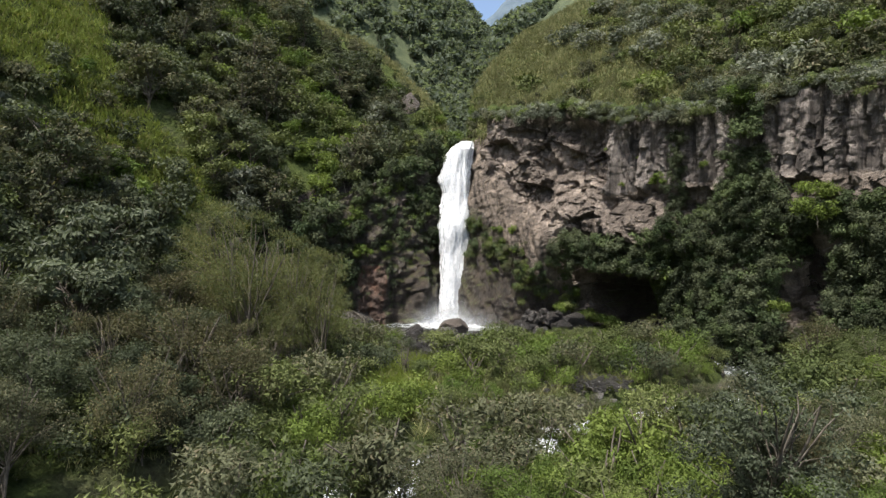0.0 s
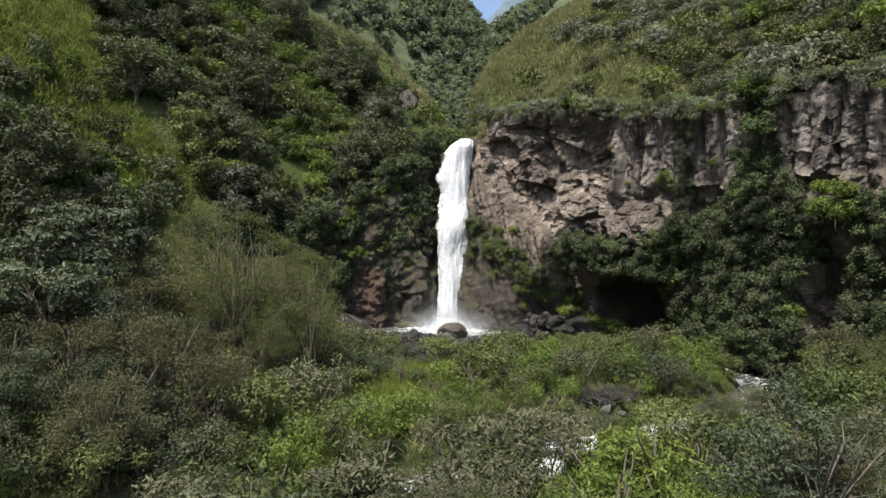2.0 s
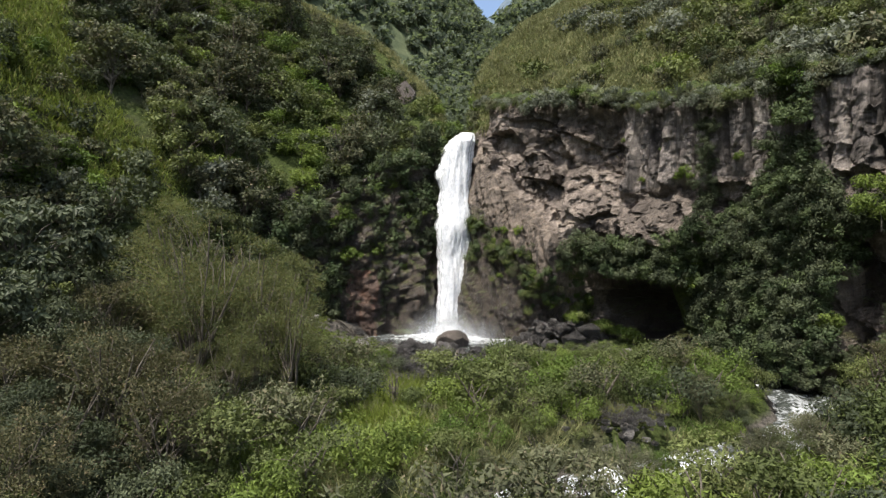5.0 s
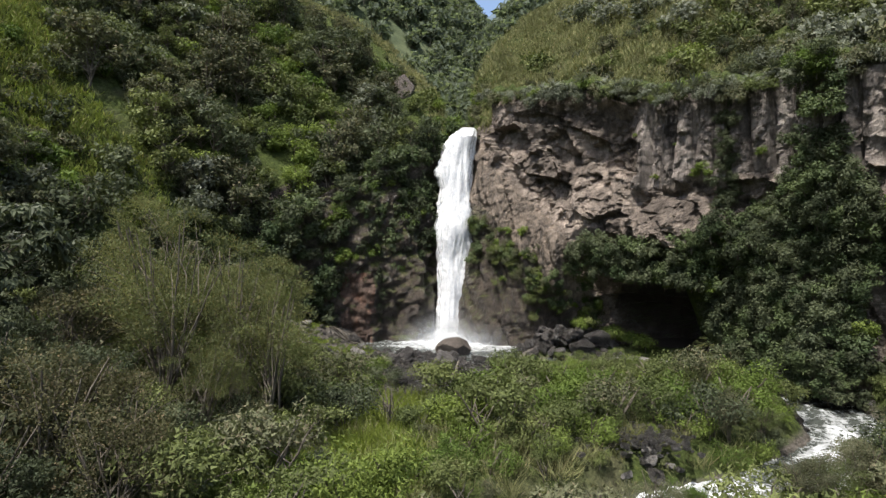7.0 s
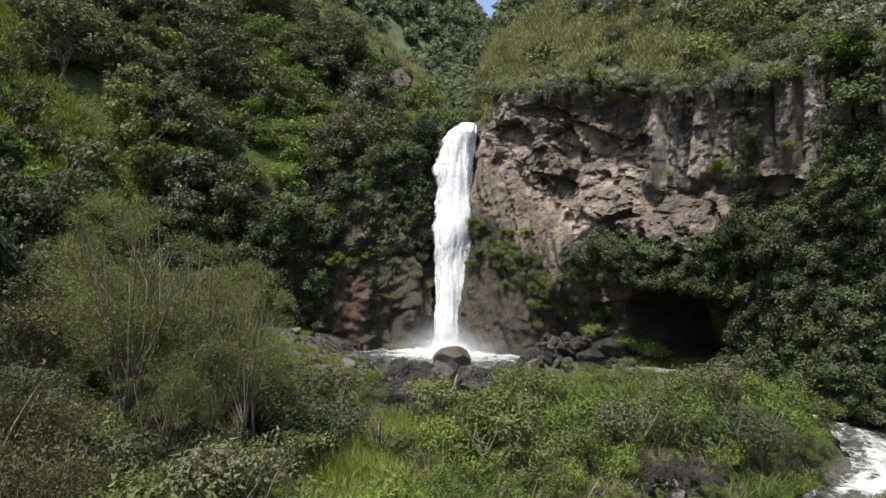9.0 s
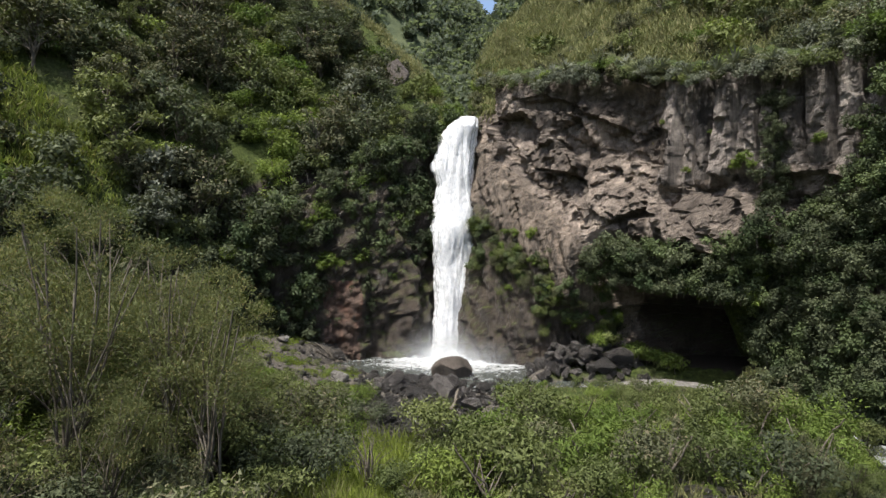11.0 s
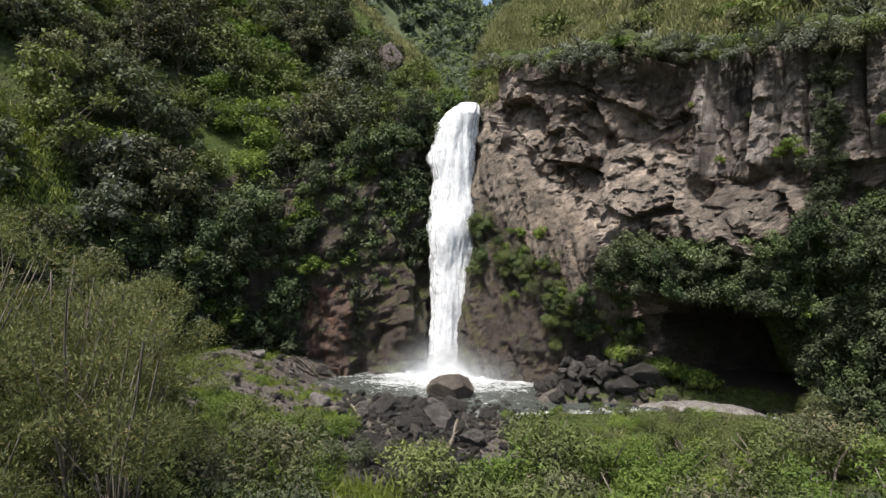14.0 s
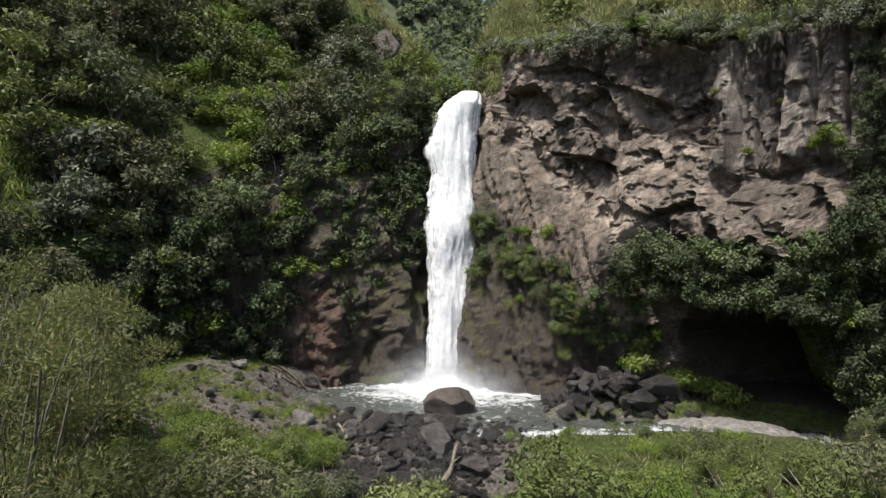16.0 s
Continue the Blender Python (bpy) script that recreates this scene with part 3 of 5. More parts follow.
CLIFF_LINE = [(4.4, 92), (4.6, 88.0), (6.4, 85.3), (11, 82.4), (16.0, 79.6), (19.5, 76), (22.5, 71.5), (25.5, 67.5), (28.5, 64.2), (31, 59.5), (35.5, 54.5), (39.5, 47), (46, 32), (54, 8)]
s, lx, ly, nx, ny = wall_line(CLIFF_LINE, 0.21)
S, Zr = np.meshgrid(s, np.linspace(0, 1, 165), indexing="ij")
top = np.interp(s, [0, 6, 14, 22, 30, 38, 50, 70, 95], [29, 29.8, 29.5, 28.3, 26.2, 25.6, 26.0, 26, 22]) + 1.5 * fbm(s * 0.22, 0 * s, 0, 70) + 0.8 * fbm(s * 0.9, 0 * s, 0, 69)
Z = -2.5 + Zr * (top[:, None] + 2.5)
# big form: the face leans out to a brow, hollowed below into a cave
cave, right = np.exp(-((S - 26.8) / 5.2) ** 2), smooth(17.3, 20.3, S)
brow = 11.3 + 0.16 * np.clip(27 - S, -3, 20) + 0.4 * np.exp(-((S - 23.5) / 2.6) ** 2)
lip = Z + 0.9 * fbm(S * 0.4, Z * 0.3, 0, 71)
juts = right * (1 - smooth(30, 35, S))
off = -0.6 + juts * (1.6 * smooth(brow - 0.8, brow + 0.8, lip) - 1.5 * smooth(brow + 1, 19, Z)) - (10.5 * cave + 0.4) * right * (1 - smooth(brow - 1.6, brow + 0.4, lip))
off = off + 1.9 * np.exp(-((S - 16.8) / 2.3) ** 2) * (1 - smooth(14, 22, Z)) * smooth(3, 8, Z)
mound = np.exp(-((S - 10.5) / 6.5) ** 2)
off = off + 1.5 * np.exp(-((S - 6.5) / 2.6) ** 2) * (1 - smooth(2, 17, Z + 1.5 * fbm(S * 0.5, Z * 0.4, 0, 77)))
off = off + mound * (2.6 * (1 - smooth(1, 20, Z)) + 0.3)
off = off - 2.6 * np.exp(-((S - 48.4) / 2.0) ** 4) * (1 - smooth(10.5, 14, lip))
# scoops under the rim, an undercut half way up
off = off - 0.35 * np.exp(-((S - 17.5) / 3.6) ** 2 - ((Z - 26) / 2.0) ** 2) - 1.7 * np.exp(-((S - 22.5) / 2.2) ** 2 - ((Z - 24) / 2.6) ** 2)
off = off - 1.3 * np.exp(-((S - 28) / 3.4) ** 2 - ((Z - 16.2 - 0.12 * (S - 28)) / 0.9) ** 2)
off = off + 0.7 * fbm(S * 0.10, Z * 0.08, 0, 72)
columns = smooth(23, 26, S) * smooth(16.5, 18, Z + 0.8 * fbm(S * 0.5, 0 * Z, 0, 80))
flutes = (1 - smooth(-1.6, 1.4, Z - 22.4 + 0.82 * (S - 6) + 1.6 * fbm(S * 0.35, Z * 0.35, 0, 78))) * (1 - smooth(17.4, 18.8, S))
blocks = (1 - columns) * (1 - flutes)
lean_s = S + 0.35 * Z
b1, t1 = broken(lean_s, Z + 0.2 * S, 3.7, 3.3, 101)
b2, t2 = broken(S - 0.2 * Z, Z, 1.7, 1.5, 102)
b3, t3 = broken(S, Z, 0.7, 0.62, 105)
c1, t4 = pillars(S, Z, 1.75, 103)
c2, t5 = broken(S, Z, 0.9, 2.8, 104)
hold = 1 - 0.6 * smooth(0.84, 0.98, Zr)
off = off + hold * blocks * (1.25 * b1 + 0.55 * b2 + 0.2 * b3)
off = off + hold * columns * (1.2 * c1 + 0.4 * c2 + 0.14 * b3 + 0.25)
off = off + flutes * ((0.15 + 0.35 * smooth(5, 11, Z)) * facets(lean_s, Z, 0.85, 13.0, 107, 0.9, 0.4) + 0.4 * facets(S, Z, 5.0, 6.0, 108, 0.5) + 0.2 * facets(lean_s, Z, 0.4, 4.0, 109, 0.9) + 0.08 * b3 + 1.3)
off = off - 1.5 * (1 - smooth(4.5, 9.5, S)) * smooth(17, 21, Z)
off = off + 0.08 * facets(S, Z, 0.45, 0.4, 110, 1.0, 0.2)
off = off - 1.0 * smooth(0.96, 1.0, Zr) ** 2
tone = 0.54 + blocks * (0.24 * t1 + 0.18 * t2) + columns * (0.22 * t4 + 0.16 * t5 - 0.05) + 0.12 * t3 + 0.10 * slabs(S, Z, 0.6, 0.6, 127)
FACE = (lx[:, None] + nx[:, None] * off, ly[:, None] + ny[:, None] * off, top)
X, Y = lx[:, None] + nx[:, None] * off, ly[:, None] + ny[:, None] * off
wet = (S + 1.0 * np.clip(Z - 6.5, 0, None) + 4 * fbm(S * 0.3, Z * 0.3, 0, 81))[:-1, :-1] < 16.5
# deep in the cave the same dark rock colour stands for shade
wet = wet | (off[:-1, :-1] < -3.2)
cliff = new("rock_cliff", mesh_of("rock_cliff", np.stack([X, Y, Z], -1).reshape(-1, 3), grid_faces(*S.shape), False, (CLIFF, WET_AND_SHADED, FLUTE, COLUMN), {"tone": tone.ravel()}, slots=np.where(wet, 1, np.where(flutes[:-1, :-1] > 0.5, 2, np.where(columns[:-1, :-1] > 0.5, 3, 0))).ravel().astype(int)))
RIM = np.stack([lx, ly, top, nx, ny], -1)


def on_face(q, z, out):
    """A place in front of the cliff: q metres along it, at height z."""
    i = int(q / 0.21)
    j = int(np.clip((z + 2.5) / (FACE[2][i] + 2.5) * 164, 0, 164))
    return FACE[0][i, j] + RIM[i, 3] * out, FACE[1][i, j] + RIM[i, 4] * out


# ground on top of the cliff, from its brow back to the slope
U = np.linspace(0.5, 14, 40)
tx, ty = lx[:, None] - nx[:, None] * U, ly[:, None] - ny[:, None] * U
wu = smooth(2.2, 4.5, U)
tz = (top[:, None] - 0.5 + 0.8 * np.clip(U, 0, None)) * (1 - wu) + (land(tx, ty, hollow=False) + 0.06) * wu
lie = slice(22, 330)
brow_ground = new("slope_above_cliff", mesh_of("slope_above_cliff", np.stack([tx, ty, tz], -1)[lie].reshape(-1, 3), grid_faces(len(s[lie]), len(U)), True, (SOIL,)))
tagged(brow_ground, "grassy earth sloping back from the cliff brow", "slope", kind="structure")
tagged(cliff, "brown-grey fractured volcanic cliff with overhanging brow and cave", "cliff", kind="structure")

LEFT_LINE = [(-24, 74.5), (-19, 79.5), (-13, 82.2), (-8, 84), (-4.5, 85.2), (-2.2, 86.6), (-0.9, 87.9), (0.6, 89.3), (3, 89.8), (5.5, 88.6)]
s, lx, ly, nx, ny = wall_line(LEFT_LINE, 0.24)
S, Zr = np.meshgrid(s, np.linspace(0, 1, 100), indexing="ij")
top = np.interp(s, [0, 6, 14, 20, 26, 29, 36], [7, 13, 18, 21, 25, 25.6, 25.6])
Z = -1.5 + Zr * (top[:, None] + 1.5)
off = 0.6 * fbm(S * 0.25, Z * 0.12, 0, 76) + 0.6 * facets(S, Z, 1.8, 4.5, 111, 0.7) + 0.25 * facets(S, Z, 0.8, 0.9, 112, 0.7) - 1.0 * Zr ** 2 - 0.3 + 0.3 * facets(S, Z, 1.1, 0.8, 113, 1.0, 0.4) + 0.12 * facets(S, Z, 0.45, 0.4, 114, 0.9, 0.4)
off = off + 1.3 * np.exp(-((S - 24.5) / 2.3) ** 2) * (1 - smooth(4, 12, Z))
X, Y = lx[:, None] + nx[:, None] * off, ly[:, None] + ny[:, None] * off
left_wall = new("rock_wall", mesh_of("rock_wall", np.stack([X, Y, Z], -1).reshape(-1, 3), grid_faces(*S.shape), False, (WET_AND_SHADED, RUST), slots=((np.abs(S - 16.6) < 1.6 + 1.5 * fbm(S * 0.8, Z * 0.5, 0, 83)) & (Z < 8))[:-1, :-1].ravel().astype(int)))
tagged(left_wall, "dark wet rock wall beside the waterfall", "rock wall", kind="structure")


def stone_mesh(name, mat, seed, squash=(1, 1, 0.7), facets=9, detail=3, cut=(0.38, 0.74)):
    """A broken boulder: a ball cut by random planes, its edges worn."""
    r = np.random.default_rng(seed)
    bm = bmesh.new()
    bmesh.ops.create_icosphere(bm, subdivisions=detail, radius=1)
    v = np.array([tuple(p.co) for p in bm.verts])
    for k in range(facets + 4):
        n = r.normal(size=3)
        n /= np.linalg.norm(n)
        h = r.uniform(*cut)
        d = v @ n
        v = np.where((d > h)[:, None], v - n * (d - h)[:, None] * 1.0, v)
    v = v * (1 + 0.045 * fbm(v[:, 0] * 2 + seed, v[:, 1] * 2, v[:, 2] * 2, seed)[:, None]) * np.array(squash)
    for p, q in zip(bm.verts, v):
        p.co = q
    me = bpy.data.meshes.new(name)
    bm.to_mesh(me)
    bm.free()
    me.materials.append(mat)
    return me


STONES = [stone_mesh("boulder", BOULDER, 200 + i, (1, r.uniform(0.65, 1.0), r.uniform(0.6, 0.95)), 10, 3) for i, r in enumerate([np.random.default_rng(i) for i in range(7)])]
PALES = [stone_mesh("pale_boulder", PALE, 230 + i, (1, 0.8, 0.6), 9, 3) for i in range(3)]


def put_stone(me, x, y, size, sink=0.35, label="dark wet broken boulder among the outflow rocks", group="boulders below the pool", z=None, turn=None, tilt=14):
    ob = new("boulder", me)
    base = float(land(x, y)) if z is None else z
    ob.matrix_basis = pose(x, y, base + size * (0.55 - sink), rng.uniform(-tilt, tilt), rng.uniform(-tilt, tilt), rng.uniform(0, 360) if turn is None else turn) @ Matrix.Scale(size, 4)
    return tagged(ob, label, "boulder", group)


big = put_stone(stone_mesh("boulder", DRY, 268, (1.0, 0.85, 0.72), 8, 4, (0.56, 0.9)), 1.5, 75.0, 2.05, z=0.05, turn=10, tilt=3, label="large rounded brown boulder standing in the pool", group="")
# outflow rocks between pool and thicket
n_put = 0
while n_put < 115:
    y = rng.uniform(55, 71.5)
    x = 0.2 + rng.normal(0, 1) * (3.4 if y > 63 else 2.6) + (y - 62) * -0.12
    if abs(x) > 8:
        continue
    size = float(np.clip(rng.lognormal(-0.85, 0.5), 0.2, 1.2))
    put_stone(STONES[n_put % 7], x, y, size, sink=0.08, tilt=24)
    n_put += 1
for x, y, size in ((-1.6, 64, 1.1), (0.7, 64.6, 1.25), (-3.4, 67.4, 1.2), (-5.2, 69, 1.2), (2.6, 61.5, 1.1), (-0.6, 59.3, 1.1), (-3.4, 61, 1.0), (3.6, 66, 0.9), (0.4, 68, 0.8), (-2.2, 70, 0.8)):
    put_stone(STONES[n_put % 7], x, y, size, sink=0.15)
    n_put += 1
# bare rock showing through on the ridge
OUTCROP = (-5.6, 99.5)
for dx, dz, size, turn in ((0.0, -0.6, 2.5, 20), (-1.6, -2.6, 2.2, 75), (0.9, -2.2, 1.7, 140)):
    ob = new("rock_outcrop", stone_mesh("rock_outcrop", DRY, 310 + turn, (0.8, 0.7, 1.15), 9, 4, (0.45, 0.8)))
    ob.matrix_basis = pose(OUTCROP[0] + dx, OUTCROP[1] - 0.6 + 0.2 * dz, float(land(*OUTCROP)) + dz, 8, -6, turn) @ Matrix.Scale(size, 4)
    tagged(ob, "bare brown rock outcrop on the green ridge", "rock outcrop", "ridge outcrops")
# rockfall heap on the far shore
for k in range(95):
    u = rng.uniform(0, 1)
    x, y = 8.8 + 9.5 * u + rng.normal(0, 0.8), 76.5 - 0.6 * u + rng.normal(0, 1.3)
    size = float(np.clip(rng.lognormal(-0.45, 0.35), 0.35, 1.2))
    put_stone(STONES[k % 7], x, y, size, z=max(float(land(x, y)), 0.0) + max(0, 2.3 * math.sin(math.pi * min(u * 1.1, 1)) - abs(y - 76.5) * 0.6) * rng.uniform(0.4, 1.0), label="angular brown-grey boulder in the rockfall heap", group="rockfall boulders", tilt=35)
for x, y, size, z in ((16.8, 75.4, 1.6, 1.5), (13.3, 75.6, 1.4, 1.6), (11.0, 74.9, 1.4, 0.4), (14.9, 74.6, 1.5, 0.6), (9.8, 75.8, 1.3, 0.4)):
    put_stone(STONES[n_put % 7], x, y, size, z=z, label="angular brown-grey boulder in the rockfall heap", group="rockfall boulders", tilt=30)
    n_put += 1
# bank edge
for k in range(36):
    a = rng.uniform(2.3, 4.2)
    x, y = POOL[0] + POOL[2] * 1.12 * math.cos(a) + rng.normal(0, 0.8), POOL[1] + POOL[3] * 1.12 * math.sin(a) + rng.normal(0, 0.8)
    put_stone((STONES + PALES)[k % 10], x, y, float(np.clip(rng.lognormal(-1.1, 0.5), 0.15, 0.9)), label="grey stone lying on the pool bank", group="bank stones")
for x, y, size, me in ((-14.8, 77.5, 0.9, PALES[0]), (-13.8, 75.2, 0.75, STONES[2]), (-8.6, 78.0, 1.35, STONES[4]), (-8.2, 70.2, 1.15, PALES[1]), (-11.3, 76.4, 0.7, PALES[2])):
    put_stone(me, x, y, size, label="pale grey stone lying on the pool bank", group="bank stones")
# river stones
for k in range(30):
    i = rng.integers(3, 13)
    u = rng.uniform(0, 1)
    x, y = (RIVER[i][j] + (RIVER[i + 1][j] - RIVER[i][j]) * u + rng.normal(0, 1.9) for j in (0, 1))
    put_stone((STONES + PALES)[k % 10], x, y, float(np.clip(rng.lognormal(-1.0, 0.5), 0.18, 0.8)), sink=0.1, label="grey river stone washed by the rapids", group="river stones")
for k in range(20):
    x, y = 11.8 + rng.normal(0, 1.3), 47.0 + rng.normal(0, 1.5)
    put_stone((PALES + STONES)[k % 10], x, y, float(np.clip(rng.lognormal(-0.9, 0.45), 0.2, 0.75)), sink=0.15, label="pale river stone on the shingle", group="river stones")

# pebbles and rubble between the boulders, too many to count
r = np.random.default_rng(400)
ball = stone_mesh("rubble", BOULDER, 290, (1, 0.8, 0.6), 6, 1)
bv = np.array([tuple(p.co) for p in ball.vertices])
bf = np.array([tuple(p.vertices) for p in ball.polygons])
px = np.r_[r.normal(-0.1, 2.9, 2000), r.uniform(-17, -7, 260), r.uniform(8, 19, 200), r.normal(11.8, 1.6, 200)]
py = np.r_[r.uniform(55, 73, 2000), r.uniform(63, 80, 260), r.normal(76.5, 1.3, 200), r.normal(47, 1.6, 200)]
size = np.clip(r.lognormal(-1.6, 0.5, len(px)), 0.08, 0.62)
spin = r.uniform(0, 6.28, len(px))
c, sn = np.cos(spin)[:, None], np.sin(spin)[:, None]
rx, ry = bv[:, 0] * c - bv[:, 1] * sn, bv[:, 0] * sn + bv[:, 1] * c
rv = np.stack([px[:, None] + rx * size[:, None], py[:, None] + ry * size[:, None], np.maximum(land(px, py), -0.1)[:, None] + (bv[None, :, 2] + 0.25) * size[:, None]], -1)
rubble = new("rubble", mesh_of("rubble", rv.reshape(-1, 3), (bf[None] + len(bv) * np.arange(len(px))[:, None, None]).reshape(-1, 3), False, (BOULDER,)))
tagged(rubble, "dark pebbles and rubble strewn along the water", "rubble", kind="stuff")


def log(x0, y0, x1, y1, thick, lift, label):
    """A washed-up log with a broken end and a branch stub."""
    n = 9
    pts = []
    for i in range(n):
        u = i / (n - 1)
        x, y = x0 + (x1 - x0) * u + 0.08 * math.sin(5 * u), y0 + (y1 - y0) * u
        pts.append(((x, y, max(float(land(x, y)), 0.0) + thick + lift * u), thick * (1 - 0.45 * u) * (1 + 0.12 * math.sin(9 * u))))
    side = ((pts[4][0][0], pts[4][0][1], pts[4][0][2]), (pts[4][0][0] + 0.4, pts[4][0][1] - 0.3, pts[4][0][2] + 0.45))
    v, f = tubes([pts, [(side[0], thick * 0.4), (tuple((a + b) / 2 for a, b in zip(*side)), thick * 0.3), (side[1], thick * 0.15)]])
    return tagged(new("driftwood_log", mesh_of("driftwood_log", v, f, True, (BARK,))), label, "driftwood", "driftwood")

# dark stones breaking the rapids
for k in range(24):
    i = int(rng.integers(4, 10))
    u, side = rng.uniform(0, 1), rng.normal(0, 1.9)
    (ax, ay), (bx2, by2) = RIVER[i], RIVER[i + 1]
    l = math.hypot(bx2 - ax, by2 - ay)
    x, y = ax + (bx2 - ax) * u - (by2 - ay) / l * side, ay + (by2 - ay) * u + (bx2 - ax) / l * side
    put_stone(STONES[k % 7], x, y, float(rng.uniform(0.3, 0.85)), sink=0.1, label="dark wet stone breaking the river rapids", group="stones in the rapids", z=FALLS[i] + (FALLS[i + 1] - FALLS[i]) * u - 0.1)
for k in range(20):
    x, y = rng.uniform(-16.5, -5.5), rng.uniform(63, 79.5)
    if float(pool_reach(np.array([x]), np.array([y]))[0]) > 1.1:
        put_stone((STONES + PALES)[k % 10], x, y, float(np.clip(rng.lognormal(-1.5, 0.5), 0.1, 0.6)), sink=0.15, label="grey stone lying on the pool bank", group="bank stones", tilt=25)

# ---- plants ----
def tubes(paths):
    """Tapered limbs: each path is a list of (point, radius)."""
    vs, fs, base, k = [], [], 0, 4
    for path in paths:
        p = np.array([q[0] for q in path], float)
        t = np.gradient(p, axis=0)
        t /= np.linalg.norm(t, axis=1)[:, None] + 1e-9
        side = np.cross(t, (0.31, 0.95, 0.08))
        side /= np.linalg.norm(side, axis=1)[:, None] + 1e-9
        other = np.cross(t, side)
        for i, (_, r) in enumerate(path):
            a = np.arange(k) * 2 * math.pi / k
            vs.append(p[i] + r * (np.cos(a)[:, None] * side[i] + np.sin(a)[:, None] * other[i]))
            if i:
                o = base + (i - 1) * k
                fs += [(o + j, o + (j + 1) % k, o + k + (j + 1) % k, o + k + j) for j in range(k)]
        base += k * len(path)
    return np.concatenate(vs), np.array(fs)


def blades(at, way, up, length, width, small=False):
    """Leaves as folded pointed blades: arrays of base points, directions and face normals."""
    way = way / (np.linalg.norm(way, axis=1)[:, None] + 1e-9)
    side = np.cross(way, up)
    side /= np.linalg.norm(side, axis=1)[:, None] + 1e-9
    face = np.cross(side, way)
    l, w = np.asarray(length)[:, None], np.asarray(width)[:, None]
    if small:
        v = np.stack([at - side * w * 0.5, at + way * l, at + side * w * 0.5], 1)
        return v.reshape(-1, 3), np.arange(len(at) * 3).reshape(-1, 3)
    mid = at + way * l * 0.45 + face * w * 0.12
    v = np.stack([at, mid - side * w * 0.5, at + way * l - face * l * 0.12, mid + side * w * 0.5], 1)
    return v.reshape(-1, 3), np.arange(len(at) * 4).reshape(-1, 4)


def unit(r, n):
    v = r.normal(size=(n, 3))
    return v / np.linalg.norm(v, axis=1)[:, None]


def plant(seed, height, radius, leaves, leaf, width, clumps, clump_size, stem=0.12, flat=0.9, stems=1, droop=0.0, lean=0.3, upright=0.0, bare=0.2, small=True, lobes=4, shell=0.68):
    """Trunk with limbs to clumps of leaves, gathered in a few uneven lobes round an open crown."""
    r = np.random.default_rng(seed)
    paths, trunks = [], []
    for k in range(stems):
        a, foot = r.uniform(0, 6.28), r.normal(0, 0.08 * radius * (stems > 1), 2)
        topx, topy = r.normal(0, lean * radius * 0.6, 2) + 0.55 * radius * (stems > 1) * np.array([math.cos(a), math.sin(a)])
        z_top = height * r.uniform(0.72, 0.95)
        trunk = []
        for i in range(6):
            u = i / 5
            trunk.append(((foot[0] + topx * u ** 1.3 + 0.05 * r.normal(), foot[1] + topy * u ** 1.3 + 0.05 * r.normal(), z_top * u - 0.4 * (i == 0)), stem * (1 - 0.8 * u) + 0.012))
        paths.append(trunk)
        trunks.append(trunk)
    low, tall = height * bare, height * (1 - bare)
    centres, heart = [], []
    for k in range(lobes):
        a = 6.28 * (k + r.uniform(-0.3, 0.3)) / lobes
        rad = r.uniform(0.25, 0.62) * radius * (k > 0)
        size = np.array([r.uniform(0.42, 0.68) * radius] * 2 + [r.uniform(0.30, 0.46) * tall])
        mid = np.array([rad * math.cos(a), rad * math.sin(a), low + (size[2] + 0.02 * tall if k > 0 and r.uniform() < 0.5 else tall - size[2] * r.uniform(0.9, 1.5))])
        for c in range(max(2, clumps // lobes)):
            d = unit(r, 1)[0]
            d[2] = d[2] * 0.85 + 0.22
            centres.append(mid + d * size * r.uniform(0.75, 1.05))
            heart.append(mid)
    centres, heart = np.array(centres), np.array(heart)
    for cen in centres[:: 2 if stems > 1 else 1]:
        trunk = trunks[int(r.integers(len(trunks)))]
        u = min(max((cen[2] / height - 0.22) * 0.9, 0.12), 0.95)
        i = u * 5
        a0 = np.array(trunk[int(i)][0]) * (1 - (i - int(i))) + np.array(trunk[min(int(i) + 1, 5)][0]) * (i - int(i))
        mid = (a0 + cen) / 2 + np.array([0, 0, 0.06 * height]) + r.normal(0, 0.06 * radius, 3)
        paths.append([(tuple(a0), stem * (1 - 0.8 * u) * 0.6 + 0.008), (tuple(mid), stem * 0.22 + 0.008), (tuple(cen), 0.008)])
    size = clump_size * r.uniform(0.45, 1.6, len(centres))
    squash = np.c_[r.uniform(0.7, 1.25, (len(centres), 2)), r.uniform(0.55, 1.1, len(centres))]
    own = r.choice(len(centres), leaves, p=size ** 2 / (size ** 2).sum())
    d = unit(r, leaves)
    d = d + 0.45 * (centres - heart)[own] / radius + np.array([0, 0, 0.12])
    d /= np.linalg.norm(d, axis=1)[:, None]
    at = centres[own] + d * (size[own] * r.uniform(0.12, 1.15, leaves) ** 0.6)[:, None] * squash[own] * np.array([1, 1, flat])
    at[:, 2] = np.maximum(at[:, 2], 0.04)
    loose = unit(r, leaves)
    flatly = loose - d * (loose * d).sum(1)[:, None]
    way = shell * (flatly + 0.15 * d) + (1 - shell) * (d * 0.6 + unit(r, leaves) * 0.8)
    way[:, 2] += upright - droop - 0.15 * shell
    up = d + np.array([0, 0, 0.25]) + unit(r, leaves) * (0.85 - 0.5 * shell)
    L = leaf * r.uniform(0.6, 1.35, leaves)
    cv, cf = blades(at, way, up, L, L * width, small)
    tv, tf = tubes(paths)
    return tv, tf, cv, cf


SPECIES, PLANTS = {}, []


